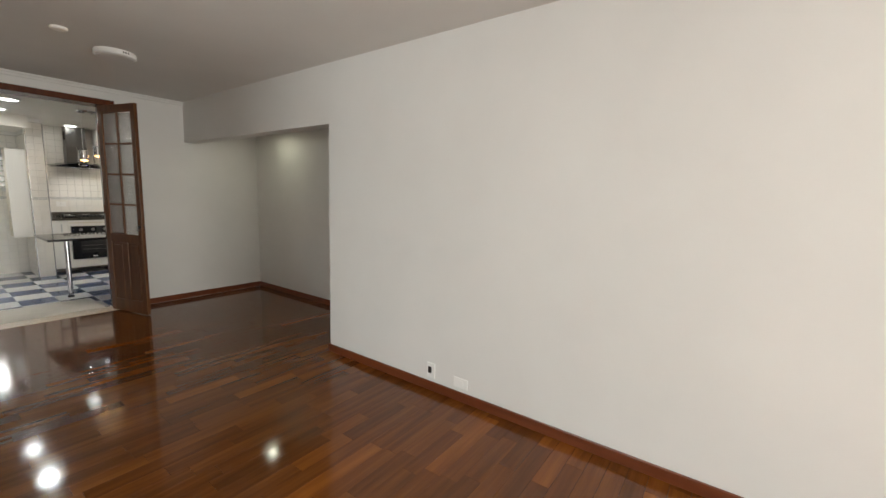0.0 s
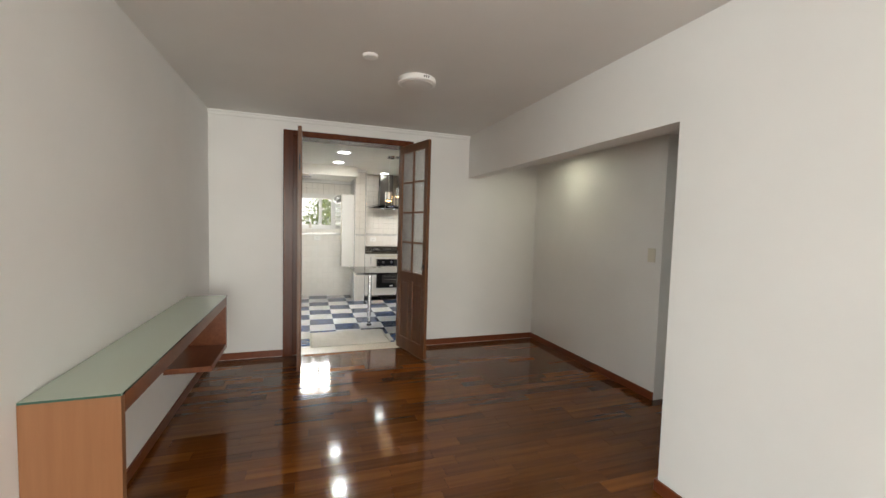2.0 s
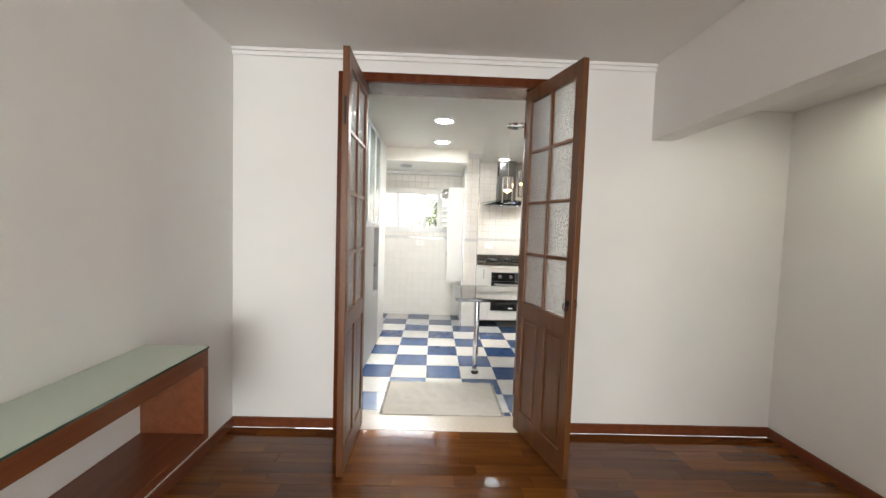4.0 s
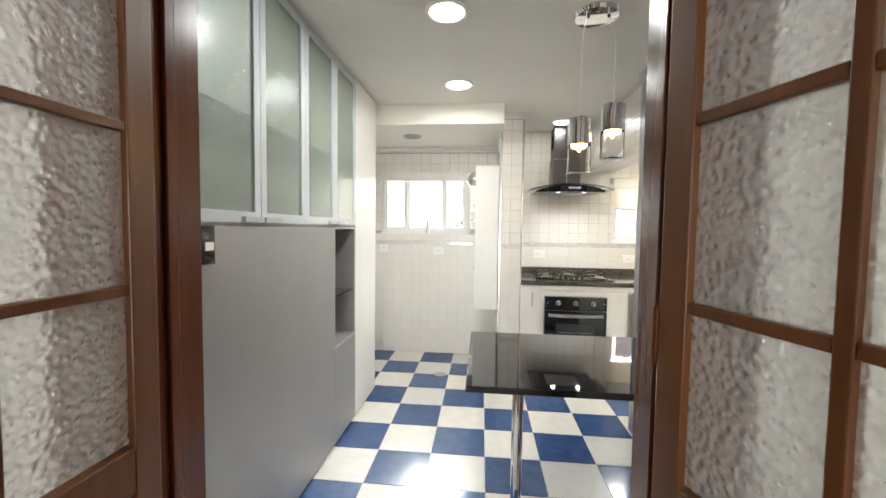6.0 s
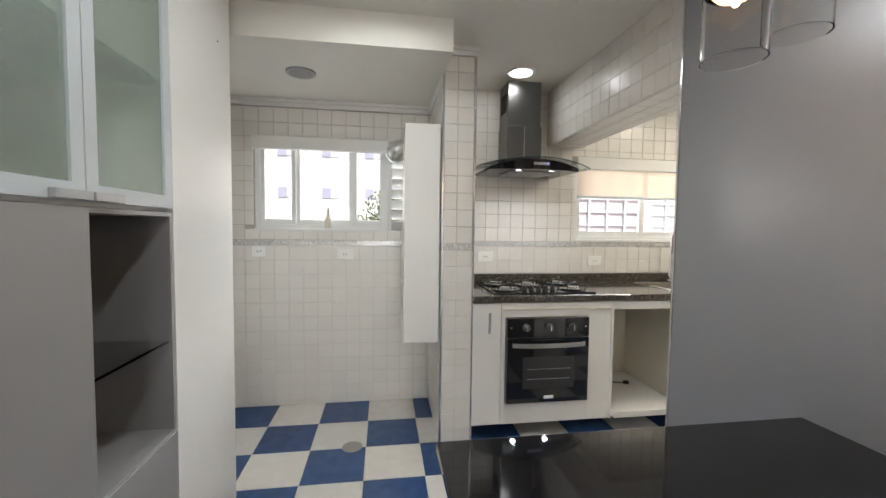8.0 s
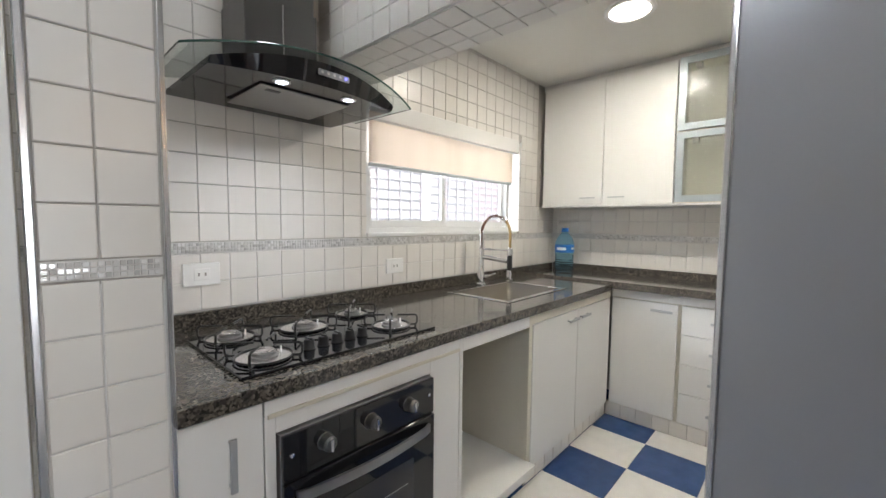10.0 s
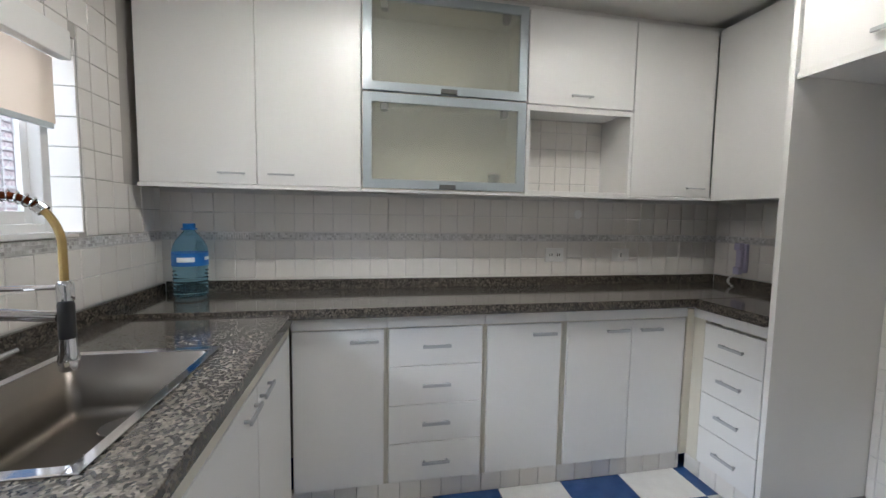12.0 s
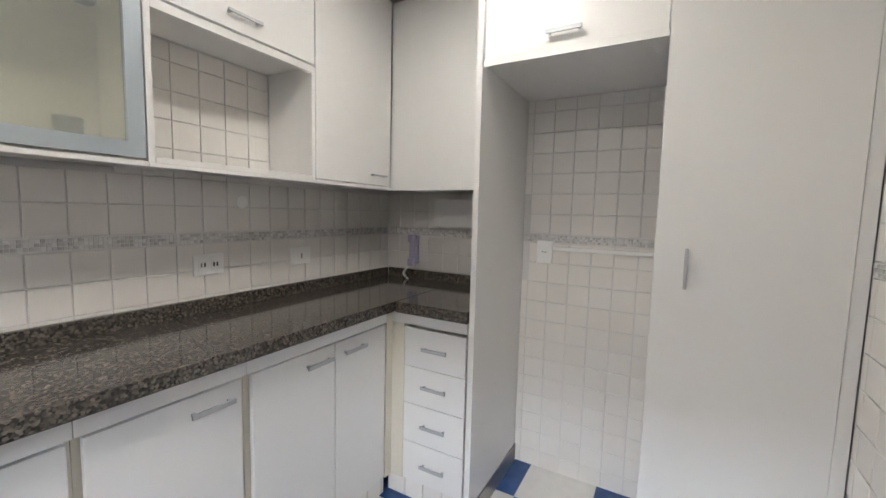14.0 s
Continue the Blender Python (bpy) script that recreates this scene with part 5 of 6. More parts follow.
sink = thing("kitchen_sink", (3.04, 3.24, 0.75), "rectangular stainless steel sink set in the worktop", "sink")
rimw = 0.022
part("rim", boxes([(2.735, 3.355, 3.035, 3.06, ZT + 0.0005, ZT + 0.005), (2.735, 3.355, 3.43, 3.455, ZT + 0.0005, ZT + 0.005), (2.735, 2.76, 3.06, 3.43, ZT + 0.0005, ZT + 0.005), (3.33, 3.355, 3.06, 3.43, ZT + 0.0005, ZT + 0.005)], 0.002), M["chrome"], sink)
bm = bmesh.new()
T, B, D = [(SX0 + 0.004, SY0 + 0.004), (SX1 - 0.004, SY0 + 0.004), (SX1 - 0.004, SY1 - 0.004), (SX0 + 0.004, SY1 - 0.004)], [], 0.17
vt = [bm.verts.new((x, y, ZT + 0.001)) for x, y in T]
vb = [bm.verts.new((x + (0.02 if x < 3 else -0.02), y + (0.02 if y < 3.2 else -0.02), ZT - D)) for x, y in T]
for i in range(4):
    bm.faces.new((vt[i], vt[(i + 1) % 4], vb[(i + 1) % 4], vb[i]))
bm.faces.new(vb)
bmesh.ops.bevel(bm, geom=[e for e in bm.edges if not all(v.co.z > ZT for v in e.verts)], offset=0.03, segments=5, affect="EDGES", profile=0.5)
bas = part("basin", bm, M["basin"], sink, "", True)
sol = bas.modifiers.new("wall", "SOLIDIFY")
sol.thickness, sol.offset = 0.003, -1
part("drain", lathe([(0.001, 0.003), (0.02, 0.003), (0.035, 0.002), (0.042, 0.0)], (3.05, 3.24, ZT - D + 0.001), 28), M["chrome"], sink, smooth=True)
lad = thing("skimmer", (3.2, 3.12, ZT - D), "flat steel utensil lying in the sink", "utensil")
part("blade", lathe([(0.001, 0.004), (0.05, 0.004), (0.052, 0.006), (0.050, 0.008), (0.001, 0.007)], (3.22, 3.24, ZT - D + 0.002), 28), M["chrome"], lad, smooth=True)
part("grip", tube([(3.19, 3.20, ZT - D + 0.007), (3.14, 3.15, ZT - D + 0.010), (3.10, 3.12, ZT - D + 0.008)], 0.006, 8), M["chrome"], lad, smooth=True)

fx, fy = 3.085, 3.480
fau = thing("kitchen_faucet", (fx, fy, ZT), "tall chrome spring faucet with a pull-down hose", "faucet")
part("base", lathe([(0.001, 0.0005), (0.03, 0.0005), (0.031, 0.012), (0.024, 0.02), (0.022, 0.09), (0.018, 0.10), (0.016, 0.235), (0.012, 0.24), (0.001, 0.24)], (fx, fy, ZT), 28), M["chrome"], fau, smooth=True)
part("lever", tube([(fx + 0.02, fy - 0.01, ZT + 0.055), (fx + 0.055, fy - 0.03, ZT + 0.06), (fx + 0.085, fy - 0.055, ZT + 0.075)], [0.014, 0.008, 0.005], 12), M["chrome"], fau, smooth=True)
part("arm", tube([(fx, fy, ZT + 0.185), (fx + 0.02, fy - 0.09, ZT + 0.175), (fx + 0.035, fy - 0.175, ZT + 0.165)], 0.0135, 14), M["chrome"], fau, "thick chrome spout arm", True)
part("bracket", tube([(fx, fy, ZT + 0.235), (fx + 0.035, fy - 0.185, ZT + 0.235)], 0.006, 10), M["chrome"], fau, smooth=True)
ex, ey = fx + 0.038, fy - 0.19
arc = []
for k in range(41):
    a = math.pi * k / 40
    w = (1 - math.cos(a)) / 2
    arc.append((fx + (ex - fx) * w, fy + (ey - fy) * w, ZT + 0.33 + 0.115 * math.sin(a)))
line = [(fx, fy, ZT + 0.24 + 0.02 * k) for k in range(5)] + arc


def coil_round(path, turns, radius, per=14):
    """A helix of the given turns round a path."""
    sp = [Vector(p) for p in path]
    cum = [0.0]
    for a, b in zip(sp, sp[1:]):
        cum.append(cum[-1] + (b - a).length)
    pts = []
    for i in range(turns * per + 1):
        s = cum[-1] * i / (turns * per)
        j = min(max(k for k in range(len(cum)) if cum[k] <= s + 1e-9), len(sp) - 2)
        p = sp[j].lerp(sp[j + 1], (s - cum[j]) / max(1e-6, cum[j + 1] - cum[j]))
        d = (sp[j + 1] - sp[j]).normalized()
        u = Vector((1, 0.2, 0)).normalized()
        u = (u - d * u.dot(d)).normalized()
        w = d.cross(u)
        t = 2 * math.pi * i / per
        pts.append(p + (u * math.cos(t) + w * math.sin(t)) * radius)
    return pts


part("spring", tube(coil_round(line[:7], 16, 0.0125), 0.0022, 6), M["chrome"], fau, "tightly coiled steel spring", True)
part("spring", tube(coil_round(line[6:34], 15, 0.0135), 0.002, 6), M["chrome"], fau, "open coiled steel spring", True)
part("hose", tube(line[:35], 0.0085, 10), M["casing"], fau, "brown inner hose", True)
part("hose", tube(line[34:] + [(ex, ey, ZT + 0.30), (ex, ey, ZT + 0.235)], 0.0085, 10), M["hose"], fau, "ochre hose hanging down", True)
part("collar", tube([line[33], line[35]], 0.0145, 14), M["chrome"], fau, smooth=True)
sprh = part("spray_head", lathe([(0.001, 0.034), (0.017, 0.034), (0.020, 0.040), (0.021, 0.062), (0.018, 0.082), (0.0165, 0.112)], (ex, ey, ZT), 24), M["chrome"], fau, smooth=True)
part("grip", lathe([(0.0160, 0.112), (0.0168, 0.118), (0.0162, 0.195), (0.014, 0.20)], (ex, ey, ZT), 24), M["black"], sprh, "black grip", True)
part("collar", lathe([(0.014, 0.20), (0.017, 0.203), (0.017, 0.24), (0.012, 0.25)], (ex, ey, ZT), 24), M["chrome"], sprh, smooth=True)

bx_, by_ = 4.13, 3.42
bz_ = ZE + 0.0005
bot = thing("water_bottle", (bx_, by_, bz_), "large clear pale blue water bottle with a blue cap", "bottle")
prof = [(0.001, 0.0), (0.060, 0.0), (0.072, 0.008)]
for k in range(7):
    z = 0.015 + k * 0.018
    prof += [(0.075, z), (0.070, z + 0.009)]
prof += [(0.0755, 0.145), (0.0755, 0.215), (0.072, 0.235), (0.060, 0.265), (0.034, 0.300), (0.024, 0.312), (0.023, 0.33)]
p = part("shell", lathe(prof, (bx_, by_, bz_), 36), M["bottle"], bot, smooth=True)
p.visible_shadow = False
part("label", lathe([(0.0762, 0.15), (0.0766, 0.18), (0.0762, 0.21)], (bx_, by_, bz_), 36), M["bluelabel"], bot, "blue paper label", True)
for k_, (a0, a1) in enumerate(((2.75, 3.75), (4.35, 5.1))):
    bm = bmesh.new()
    cols = [[bm.verts.new((bx_ + rr * math.cos(t), by_ + rr * math.sin(t), bz_ + z)) for rr, z in ((0.0769, 0.170 + 0.006 * k_), (0.0769, 0.192))] for rr_, t in ((0, a0 + (a1 - a0) * i / 8) for i in range(9))]
    for c0, c1 in zip(cols, cols[1:]):
        bm.faces.new((c0[0], c1[0], c1[1], c0[1]))
    part("label_mark", bm, M["plastic"], bot, "white printed bar")
part("cap", lathe([(0.026, 0.318), (0.027, 0.345), (0.025, 0.348), (0.001, 0.348)], (bx_, by_, bz_), 24), M["bluecap"], bot, smooth=True)
part("carry_ring", tube([(bx_ + 0.035 * math.cos(a), by_ + 0.03 * math.sin(a), bz_ + 0.322) for a in (2 * math.pi * k / 24 for k in range(24))], 0.004, 6, None, True), M["bluecap"], bot, smooth=True)


# ---------- outside ----------
solid("ground", box(-400, 400, -400, 400, -18.2, -18.0), M["ground"], "pale hazy street ground far below", "ground", kind="structure")


# added glowing sheet: stands in for hazy sky, sends low light onto the backsplash
solid("backdrop", box(-200, 290, 180, 180.5, -18, 75), emitter("glowing_haze_sheet", (1.0, 0.94, 0.88), 4.5), "added glowing sheet standing in for milky haze behind the city", "backdrop", kind="structure")


# walls, slabs and windows take the haze-paled colours
def tower(x, y, w, d, floors, material, bays, label, balcony):
    ob = thing("apartment_building", (x, y, -18.0), label, "building", "distant buildings")
    h = floors * 2.9
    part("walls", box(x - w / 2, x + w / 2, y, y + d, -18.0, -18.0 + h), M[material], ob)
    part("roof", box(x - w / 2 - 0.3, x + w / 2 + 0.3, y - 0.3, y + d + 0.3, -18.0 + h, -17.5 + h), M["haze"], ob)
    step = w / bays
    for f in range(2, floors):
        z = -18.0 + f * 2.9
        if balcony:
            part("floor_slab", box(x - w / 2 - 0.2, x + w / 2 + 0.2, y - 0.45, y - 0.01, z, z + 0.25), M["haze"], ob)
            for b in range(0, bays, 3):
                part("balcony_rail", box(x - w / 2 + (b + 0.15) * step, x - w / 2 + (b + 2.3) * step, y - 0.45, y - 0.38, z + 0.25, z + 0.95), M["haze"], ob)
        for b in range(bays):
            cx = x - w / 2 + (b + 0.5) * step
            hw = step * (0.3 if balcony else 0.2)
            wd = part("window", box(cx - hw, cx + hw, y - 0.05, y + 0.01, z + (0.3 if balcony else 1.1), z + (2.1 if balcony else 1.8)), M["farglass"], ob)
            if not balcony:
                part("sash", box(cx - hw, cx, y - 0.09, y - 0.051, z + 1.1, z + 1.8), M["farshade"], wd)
    if balcony:
        for b in range(0, bays + 1, 3):
            cx = x - w / 2 + b * step
            part("column", box(cx - 0.25, cx + 0.25, y - 0.5, y - 0.02, -18.0, -18.0 + h), M["haze"], ob)
    return ob


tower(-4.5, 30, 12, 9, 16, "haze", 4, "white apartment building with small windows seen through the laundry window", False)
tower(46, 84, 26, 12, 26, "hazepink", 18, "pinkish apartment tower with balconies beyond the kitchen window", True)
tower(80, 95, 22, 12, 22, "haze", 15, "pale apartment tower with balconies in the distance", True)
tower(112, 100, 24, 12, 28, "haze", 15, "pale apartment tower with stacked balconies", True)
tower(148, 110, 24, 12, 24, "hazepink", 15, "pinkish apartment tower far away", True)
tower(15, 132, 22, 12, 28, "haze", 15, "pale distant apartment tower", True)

tree = thing("tree", (1.4, 13.0, -18.0), "leafy green tree outside the laundry window", "tree")
part("trunk", tube([(1.4, 13, -18.0), (1.45, 13.05, -9), (1.35, 12.95, -3), (1.4, 13.0, 0.5), (1.5, 13, 2.0)], [0.35, 0.28, 0.2, 0.1, 0.03], 12), M["bark"], tree, smooth=True)
bm = bmesh.new()
for k in range(9):
    a = k * 2.4
    tube([(1.4, 13, -3 + k * 0.4), (1.4 + 0.8 * math.cos(a), 13 + 0.8 * math.sin(a), -2 + k * 0.42), (1.4 + 1.6 * math.cos(a), 13 + 1.6 * math.sin(a), -1.3 + k * 0.42)], [0.07, 0.05, 0.02], 7, bm)
part("limbs", bm, M["bark"], tree, smooth=True)
rng = random.Random(5)
vv, ff = [], []
for k in range(5200):
    a, b, r = rng.uniform(0, 6.283), rng.uniform(-1.3, 1.5), rng.uniform(0.45, 1.0)
    lump = 1.0 + 0.3 * math.sin(3 * a + 2 * b) + 0.2 * math.sin(7 * a)
    c_ = Vector((1.4 + 1.75 * r * lump * math.cos(a) * math.cos(b * 0.9), 13 + 1.6 * r * lump * math.sin(a) * math.cos(b * 0.9), 0.4 + 2.1 * r * math.sin(b)))
    q = Euler((rng.uniform(0, 6), rng.uniform(0, 6), rng.uniform(0, 6))).to_matrix()
    s = rng.uniform(0.05, 0.10)
    i = len(vv)
    vv += [c_ + q @ Vector(p) * s for p in ((-1, 0, 0), (0, -0.5, 0.1), (1, 0, 0), (0, 0.5, 0.1))]
    ff.append((i, i + 1, i + 2, i + 3))
me = bpy.data.meshes.new("crown")
me.from_pydata([v - Vector((1.4, 13.0, -18.0)) for v in vv], [], ff)
me.materials.append(M["leaf"])
cr = new("crown", me)
cr.parent = tree


def safety_net(name, x0, x1, z0, z1, y):
    bm = bmesh.new()
    p, r = 0.055, 0.0006
    n = int((x1 - x0 + z1 - z0) / p) + 1
    for k in range(n + 1):
        s = k * p
        a = (x0 + s, z0) if s <= x1 - x0 else (x1, z0 + s - (x1 - x0))
        b = (x0, z0 + s) if s <= z1 - z0 else (x0 + s - (z1 - z0), z1)
        if abs(a[0] - b[0]) > 0.01:
            tube([(a[0], y, a[1]), (b[0], y, b[1])], r, 4, bm)
            tube([(x0 + x1 - a[0], y + 0.002, a[1]), (x0 + x1 - b[0], y + 0.002, b[1])], r, 4, bm)
    return tagged(solid(name, bm, M["net"], "diagonal cord safety net outside the window", "safety net"), kind="stuff")


safety_net("safety_net", WX0 - 0.05, WX1 + 0.05, WZ0 - 0.05, WZ1, YB + 0.19)
safety_net("safety_net", NX0 - 0.05, NX1 + 0.05, NZ0 - 0.05, NZ1, YB + 0.19)


# ---------- tiles and boards, piece by piece ----------
PIECES = {}


def tile_mesh(name, w, h, d, c, material):
    """A slab of w x h, d proud, with a chamfered face, centred on its base."""
    key = (name, round(w, 4), round(h, 4), material.name)
    if key not in PIECES:
        a, b = w / 2, h / 2
        co = [(-a, -b, 0), (a, -b, 0), (a, b, 0), (-a, b, 0), (-a, -b, d - c), (a, -b, d - c), (a, b, d - c), (-a, b, d - c),
              (-a + c, -b + c, d), (a - c, -b + c, d), (a - c, b - c, d), (-a + c, b - c, d)]
        fs = [(0, 1, 5, 4), (1, 2, 6, 5), (2, 3, 7, 6), (3, 0, 4, 7), (4, 5, 9, 8), (5, 6, 10, 9), (6, 7, 11, 10), (7, 4, 8, 11), (8, 9, 10, 11)]
        me = bpy.data.meshes.new(name)
        me.from_pydata(co, [], fs)
        me.materials.append(material)
        PIECES[key] = me
    return PIECES[key]


def merge_tiles(name, items, material, parent, label):
    """Many pieces in one mesh; items: (matrix, w, h, d, c)."""
    vs, fs = [], []
    for m_, w, h, d, c in items:
        a, b = w / 2, h / 2
        i = len(vs)
        vs += [m_ @ Vector(p) for p in ((-a, -b, 0), (a, -b, 0), (a, b, 0), (-a, b, 0), (-a + c, -b + c, d), (a - c, -b + c, d), (a - c, b - c, d), (-a + c, b - c, d))]
        fs += [tuple(i + k for k in f) for f in ((0, 1, 5, 4), (1, 2, 6, 5), (2, 3, 7, 6), (3, 0, 4, 7), (4, 5, 6, 7))]
    me = bpy.data.meshes.new(name)
    me.from_pydata(vs, [], fs)
    me.materials.append(material)
    ob = new(name, me)
    ob.parent = parent
    return tagged(ob, label, kind="stuff")


def frame_of(origin, u, v):
    n_ = Vector(u).cross(Vector(v))
    return Matrix((( u[0], v[0], n_.x, origin[0]), (u[1], v[1], n_.y, origin[1]), (u[2], v[2], n_.z, origin[2]), (0, 0, 0, 1)))


def cut(lo, hi, steps):
    """Cells between joint lines, trimmed to lo..hi."""
    return [(max(a, lo), min(b, hi)) for a, b in zip(steps, steps[1:]) if min(b, hi) - max(a, lo) > 0.012]


def tile_wall(parent, base, u0, u1, rows, holes, start, near=None, joint=0.0034, pitch=0.1, limit=300):
    """Tiles on the plane given by base; rows: (z0, z1) cells; holes: (u0, u1, z0, z1) left free."""
    steps = [start + pitch * k for k in range(-60, 80)]
    cells = []
    for a, b in cut(u0, u1, steps):
        for z0, z1 in rows:
            r = [a, b, z0, z1]
            ok = True
            for h in holes:
                ou, oz = min(r[1], h[1]) - max(r[0], h[0]), min(r[3], h[3]) - max(r[2], h[2])
                if ou > 0.001 and oz > 0.001:
                    if ou >= r[1] - r[0] - 0.012 and oz >= r[3] - r[2] - 0.012:
                        ok = False
                        break
                    if (r[1] - r[0] - ou) / (r[1] - r[0]) > (r[3] - r[2] - oz) / (r[3] - r[2]):
                        r[0 if h[0] <= r[0] else 1] = h[1] if h[0] <= r[0] else h[0]
                    else:
                        r[2 if h[2] <= r[2] else 3] = h[3] if h[2] <= r[2] else h[2]
            if ok and r[1] - r[0] > 0.012 and r[3] - r[2] > 0.012:
                cells.append(r)
    if near is not None:
        cells.sort(key=lambda r: (r[0] + r[1] - 2 * near[0]) ** 2 + (r[2] + r[3] - 2 * near[1]) ** 2)
    rest = []
    for i, (a, b, z0, z1) in enumerate(cells):
        tilt = pose(0, 0, 0, random.uniform(-0.25, 0.25), random.uniform(-0.25, 0.25), 0)
        m_ = base @ Matrix.Translation(((a + b) / 2, (z0 + z1) / 2, 0)) @ tilt
        if i < limit:
            ob = new("tile", tile_mesh("tile", b - a - joint, z1 - z0 - joint, 0.005, 0.0016, M["tile"]))
            ob.parent = parent
            ob.matrix_basis = m_
        else:
            rest.append((m_, b - a - joint, z1 - z0 - joint, 0.005, 0.0016))
    if rest:
        merge_tiles("tiles", rest, M["tile"], parent, "further white tiles of the same wall")


def mosaic(parent, base, u0, u1, z0=1.216, z1=1.252, rows=3, holes=()):
    items = []
    p = (z1 - z0) / rows
    n = int((u1 - u0) / p)
    for k in range(n):
        for r in range(rows):
            u = u0 + (k + 0.5) * p
            if any(a < u < b for a, b in holes):
                continue
            items.append((base @ Matrix.Translation((u, z0 + (r + 0.5) * p, 0)) @ pose(0, 0, 0, random.uniform(-3, 3), random.uniform(-3, 3), 0), p - 0.0012, p - 0.0012, 0.0065, 0.0008))
    merge_tiles("mosaic_bed", [(base @ Matrix.Translation(((u0 + u1) / 2, (z0 + z1) / 2, 0)), u1 - u0, z1 - z0 + 0.004, 0.0035, 0.0002)], M["groutlite"], parent, "pale bed of the mosaic band")
    merge_tiles("mosaic_band", items, M["mosaic"], parent, "narrow band of silver glass mosaic")


def tile_rows(pitch, lo=1.212, hi=1.256, top=H2):
    """Tile courses below and above the mosaic band."""
    down = [(max(0.0, lo - pitch * (k + 1)), lo - pitch * k) for k in range(13) if lo - pitch * k > 0.02]
    up = [(hi + pitch * k, min(top, hi + pitch * (k + 1))) for k in range(13) if hi + pitch * k < top - 0.012]
    return down[::-1] + up


rows_n, rows_e, rows_s = tile_rows(0.107), tile_rows(0.0995), tile_rows(0.102)

w_n = bpy.data.objects["wall_kitchen_north"]
b_n = frame_of((0, YB, 0), (1, 0, 0), (0, 0, 1))
win = (WX0, WX1, WZ0, WZ1)
tile_wall(w_n, b_n, PX1 + 0.004, XE, [r for r in rows_n if r[1] > 0.99], [win, (1.27, XE, 0, 0.99), (XE - 0.3, XE, UB, H2)], 1.527, (2.0, 1.5), pitch=0.1033)
nic = [(a, min(b, HN - 0.05)) for a, b in rows_n if a < HN - 0.06]
tile_wall(w_n, b_n, -0.59, PX0 - 0.002, nic, [(NX0, NX1, NZ0, NZ1)], -0.59, (0.5, 1.2), pitch=0.1033, limit=300)
mosaic(w_n, b_n, PX1 + 0.004, XE - 0.003)
mosaic(w_n, b_n, -0.59, PX0 - 0.002)
# reveal of the sink window
tile_wall(w_n, frame_of((3.733, 0, 0), (0, -1, 0), (0, 0, 1)), -(YB + 0.10), -YB, [r for r in rows_n if 1.2 < r[0] < 1.9], [(-9, 9, 0, WZ0), (-9, 9, WZ1, 3)], -YB, limit=50)
# light grout behind the lower tiles
solid("grout_bed", boxes([(PX1 + 0.002, XE - 0.002, YB - 0.0012, YB - 0.0002, 0.99, 1.214), (-0.599, PX0 - 0.001, YB - 0.0012, YB - 0.0002, 0, 1.214), (PX0 + 0.002, PX1 - 0.002, PY - 0.0012, PY - 0.0002, 0, 1.214)]), M["groutlite"], "pale grout between the lower tiles", "grout", kind="structure")

w_e = bpy.data.objects["wall_kitchen_east"]
b_e = frame_of((XE, 0, 0), (0, -1, 0), (0, 0, 1))
tile_wall(w_e, b_e, -YB, -0.335, [r for r in rows_e if r[1] > 0.98 and r[0] < 1.93], [(-YB, -0.33, 0, 1.0), (-YB, -1.77, UB - 0.01, 3), (-1.2, -0.33, UB - 0.01, 3), (-1.79, -1.18, 1.92, 3)], -3.362, (-1.6, 1.2), pitch=0.0983)
mosaic(w_e, b_e, -YB + 0.003, -0.34)
w_s = bpy.data.objects["wall_kitchen_south"]
b_s = frame_of((0, 0.33, 0), (-1, 0, 0), (0, 0, 1))
tile_wall(w_s, b_s, -XE, -2.76, rows_s, [(-XE, -3.388, UB - 0.01, 3), (-XE, -3.388, 0, 1.0), (-3.41, -3.388, 0, 3), (-3.388, -2.76, 1.93, 3)], -3.250, (-3.1, 1.2), pitch=0.1035)
mosaic(w_s, b_s, -XE + 0.003, -2.765)
solid("grout_bed_south", boxes([(2.765, 3.386, 0.3302, 0.3312, 0, 1.214)]), M["groutlite"], "pale grout between the lower tiles", "grout", kind="structure")

w_p = bpy.data.objects["wall_partition"]
# east face, end face, and the beam
b_pe = frame_of((XP - XT * YE, 0, 0), (XT, 1 - XT * XT / 2, 0), (0, 0, 1))
tile_wall(w_p, b_pe, 0.92, YE, rows_e, [], YE, (1.5, 1.3), limit=220)
mosaic(w_p, b_pe, 0.92, YE)
b_pn = frame_of((0, YE, 0), (-1, 0, 0), (0, 0, 1))
tile_wall(w_p, b_pn, -XP, -2.003, rows_e, [(-2.3, -2.03, 2.02, 3)], -XP, (-2.15, 1.3), limit=80)
mosaic(w_p, b_pn, -XP + 0.003, -2.005)
b_bw = frame_of((2.03, 0, 0), (0, -1, 0), (0, 0, 1))
tile_wall(w_p, b_bw, -YB, -YE, [(2.022, 2.125), (2.125, 2.23), (2.23, 2.335), (2.335, 2.44)], [], -YB, limit=0)
b_bb = frame_of((0, 0, 2.02), (1, 0, 0), (0, -1, 0))
tile_wall(w_p, b_bb, 2.03, 2.30, [(-YB + 0.1062 * k - 0.04, min(-YE, -YB + 0.1062 * (k + 1) - 0.04)) for k in range(1, 15)], [], 2.03, limit=60)
b_be = frame_of((2.30, 0, 0), (0, 1, 0), (0, 0, 1))
tile_wall(w_p, b_be, YE + 0.005, YB, [(2.022, 2.125), (2.125, 2.23), (2.23, 2.335), (2.335, 2.44)], [], 2.03, limit=0)

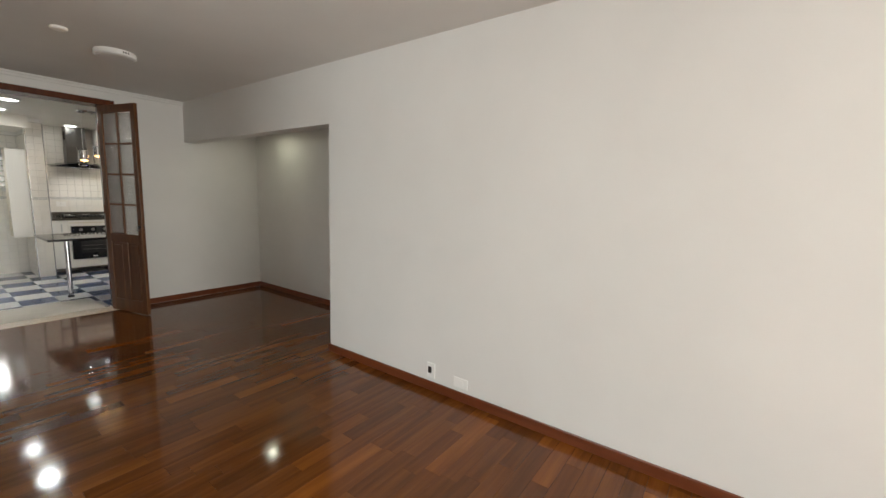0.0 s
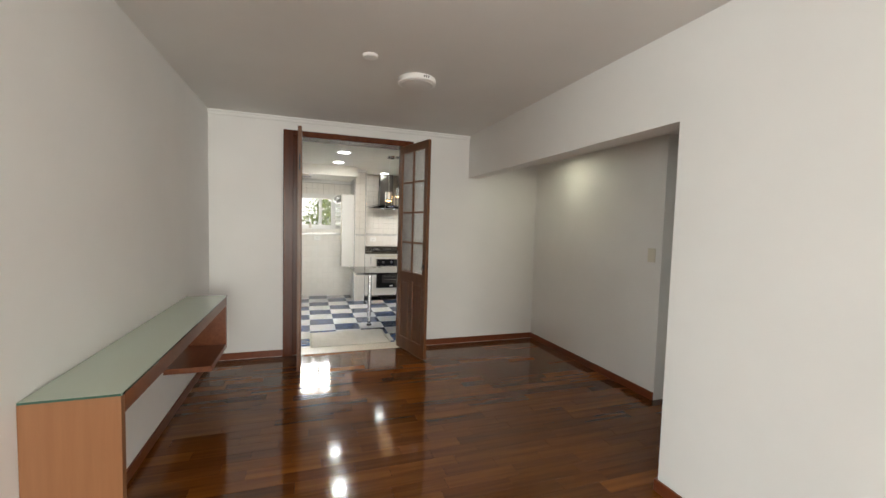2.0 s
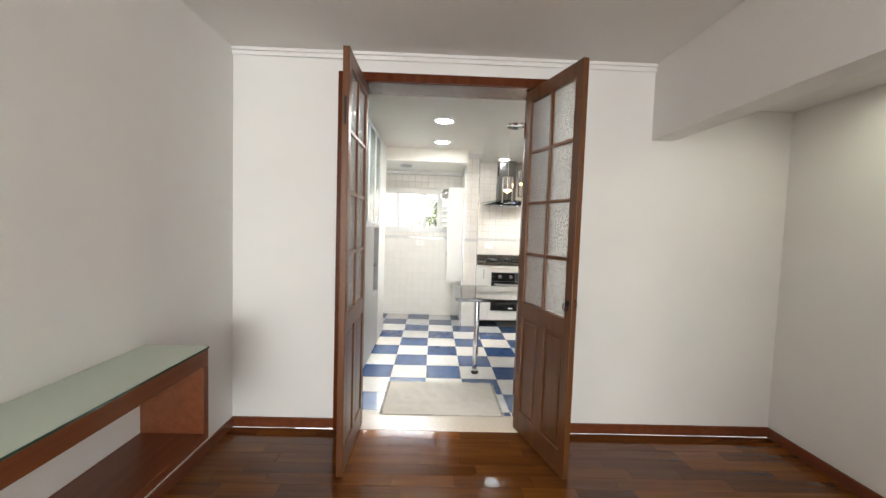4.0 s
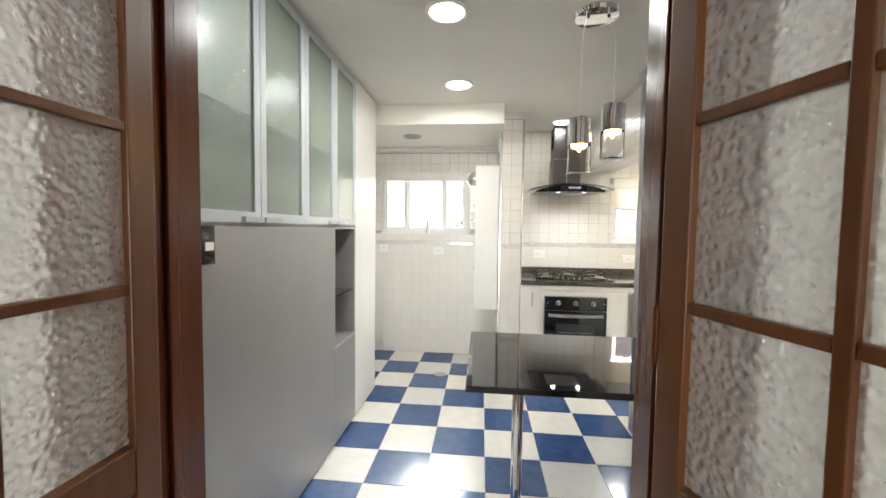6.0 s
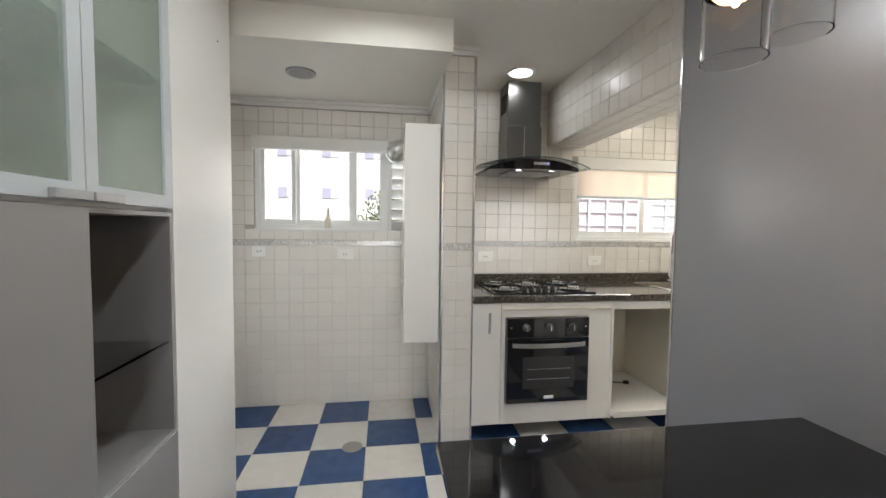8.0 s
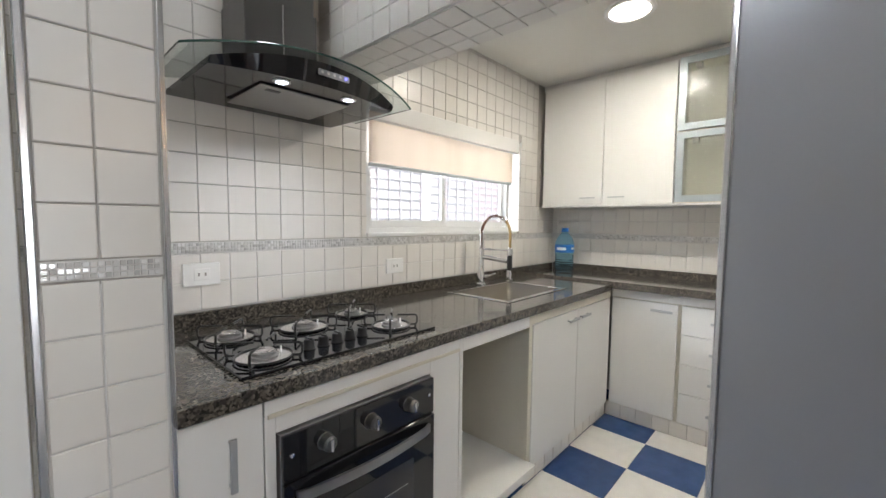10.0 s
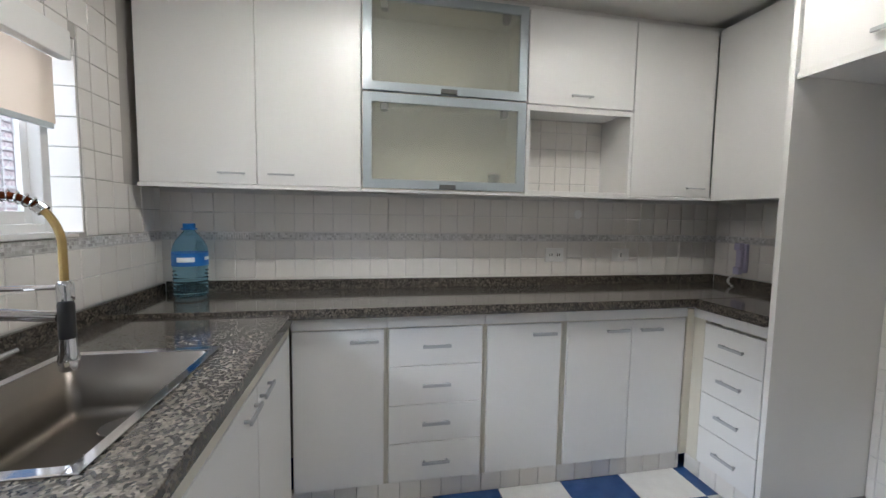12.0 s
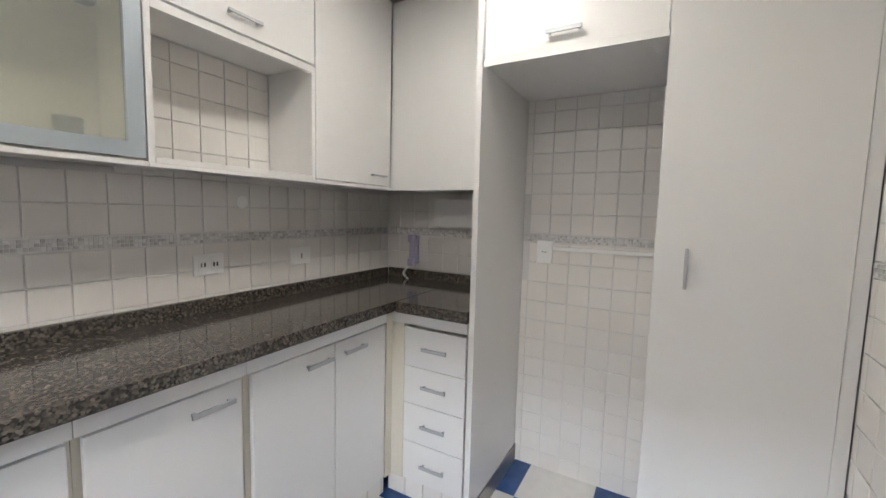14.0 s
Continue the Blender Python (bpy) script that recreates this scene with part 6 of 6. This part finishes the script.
w_i = bpy.data.objects["wall_pier"]
b_pi = frame_of((0, PY, 0), (1, 0, 0), (0, 0, 1))
tile_wall(w_i, b_pi, PX0 + 0.003, PX1 - 0.003, [(a, min(b, 2.392)) for a, b in tile_rows(0.1035, 1.222, 1.262) if a < 2.38], [], PX0 + 0.085, limit=60)
mosaic(w_i, b_pi, PX0 + 0.004, PX1 - 0.004, 1.226, 1.259)
b_pl = frame_of((PX0, 0, 0), (0, -1, 0), (0, 0, 1))
tile_wall(w_i, b_pl, -YB, -PY - 0.005, nic, [], -YB, limit=0)
b_pr = frame_of((PX1, 0, 0), (0, 1, 0), (0, 0, 1))
tile_wall(w_i, b_pr, PY + 0.006, YB - 0.01, [(max(a, 0.996), min(b, 2.392)) for a, b in rows_n if b > 1.0 and a < 2.38], [], YB, limit=60)
w_w = bpy.data.objects["wall_kitchen_west"]
tile_wall(w_w, frame_of((-0.60, 0, 0), (0, 1, 0), (0, 0, 1)), 2.55, YB, nic, [], YB, limit=0)

# plinth tiles
tk = bpy.data.objects["toe_kick"]
for base, a, b in ((frame_of((XC + 0.03, 0, 0), (0, -1, 0), (0, 0, 1)), -2.94, -0.92), (frame_of((0, YF + 0.035, 0), (1, 0, 0), (0, 0, 1)), 2.78, 3.84), (frame_of((0, YS - 0.025, 0), (-1, 0, 0), (0, 0, 1)), -3.84, -3.42)):
    tile_wall(tk, base, a, b, [(0.002, 0.098)], [], a, limit=60)

# skirting tiles under the fridge bay are part of the south wall; kitchen floor
TS, TX, TY = 0.3333, 0.29, 2.614
for i in range(-3, 13):
    for j in range(-4, 8):
        x0, y0 = TX + i * TS, TY - (j + 1) * TS
        x0, x1, y0, y1 = max(x0, -0.6), min(x0 + TS, XE), max(y0, 0.222), min(y0 + TS, YB)
        y0, y1 = (max(TY - (j + 1) * TS, 0.222), min(TY - j * TS, YB))
        if x1 - x0 < 0.03 or y1 - y0 < 0.03:
            continue
        material = M["floorwhite"] if (i + j) % 2 == 0 else M["floorblue"]
        ob = new("tile", tile_mesh("floor_tile", x1 - x0 - 0.003, y1 - y0 - 0.003, 0.004, 0.001, material))
        ob.parent = floor_kitchen
        ob.matrix_basis = Matrix.Translation(((x0 + x1) / 2, (y0 + y1) / 2, -0.004))

# living room boards, laid along x
rng = random.Random(11)
near, far = [], []
y = -0.02
row = 0
BW = 0.0985
while y > -11.2:
    x = -4.1 - rng.uniform(0, 0.5)
    while x < 3.4:
        L = rng.choice((0.32, 0.42, 0.5, 0.6, 0.72)) * rng.uniform(0.9, 1.1)
        a, b = max(x, -4.1), min(x + L, 3.38)
        if b - a > 0.03:
            (near if (-0.75 < (a + b) / 2 < 2.3 and -4.9 < y < 0) else far).append((a, b, y - BW, y))
        x += L
    y -= BW
near.sort(key=lambda r: (r[0] + r[1] - 1.6) ** 2 + (0.5 * (r[2] + r[3] + 5.4)) ** 2)
for a, b, y0, y1 in near[:300]:
    ob = new("board", tile_mesh("board", b - a - 0.0008, y1 - y0 - 0.0008, 0.006, 0.0005, M["plank"]))
    ob.parent = floor_living
    ob.matrix_basis = Matrix.Translation(((a + b) / 2, (y0 + y1) / 2, -0.006))
merge_tiles("boards", [(Matrix.Translation(((a + b) / 2, (y0 + y1) / 2, -0.006)), b - a - 0.0008, y1 - y0 - 0.0008, 0.006, 0.0005) for a, b, y0, y1 in near[300:] + far], M["plank_far"], floor_living, "further varnished floor boards")
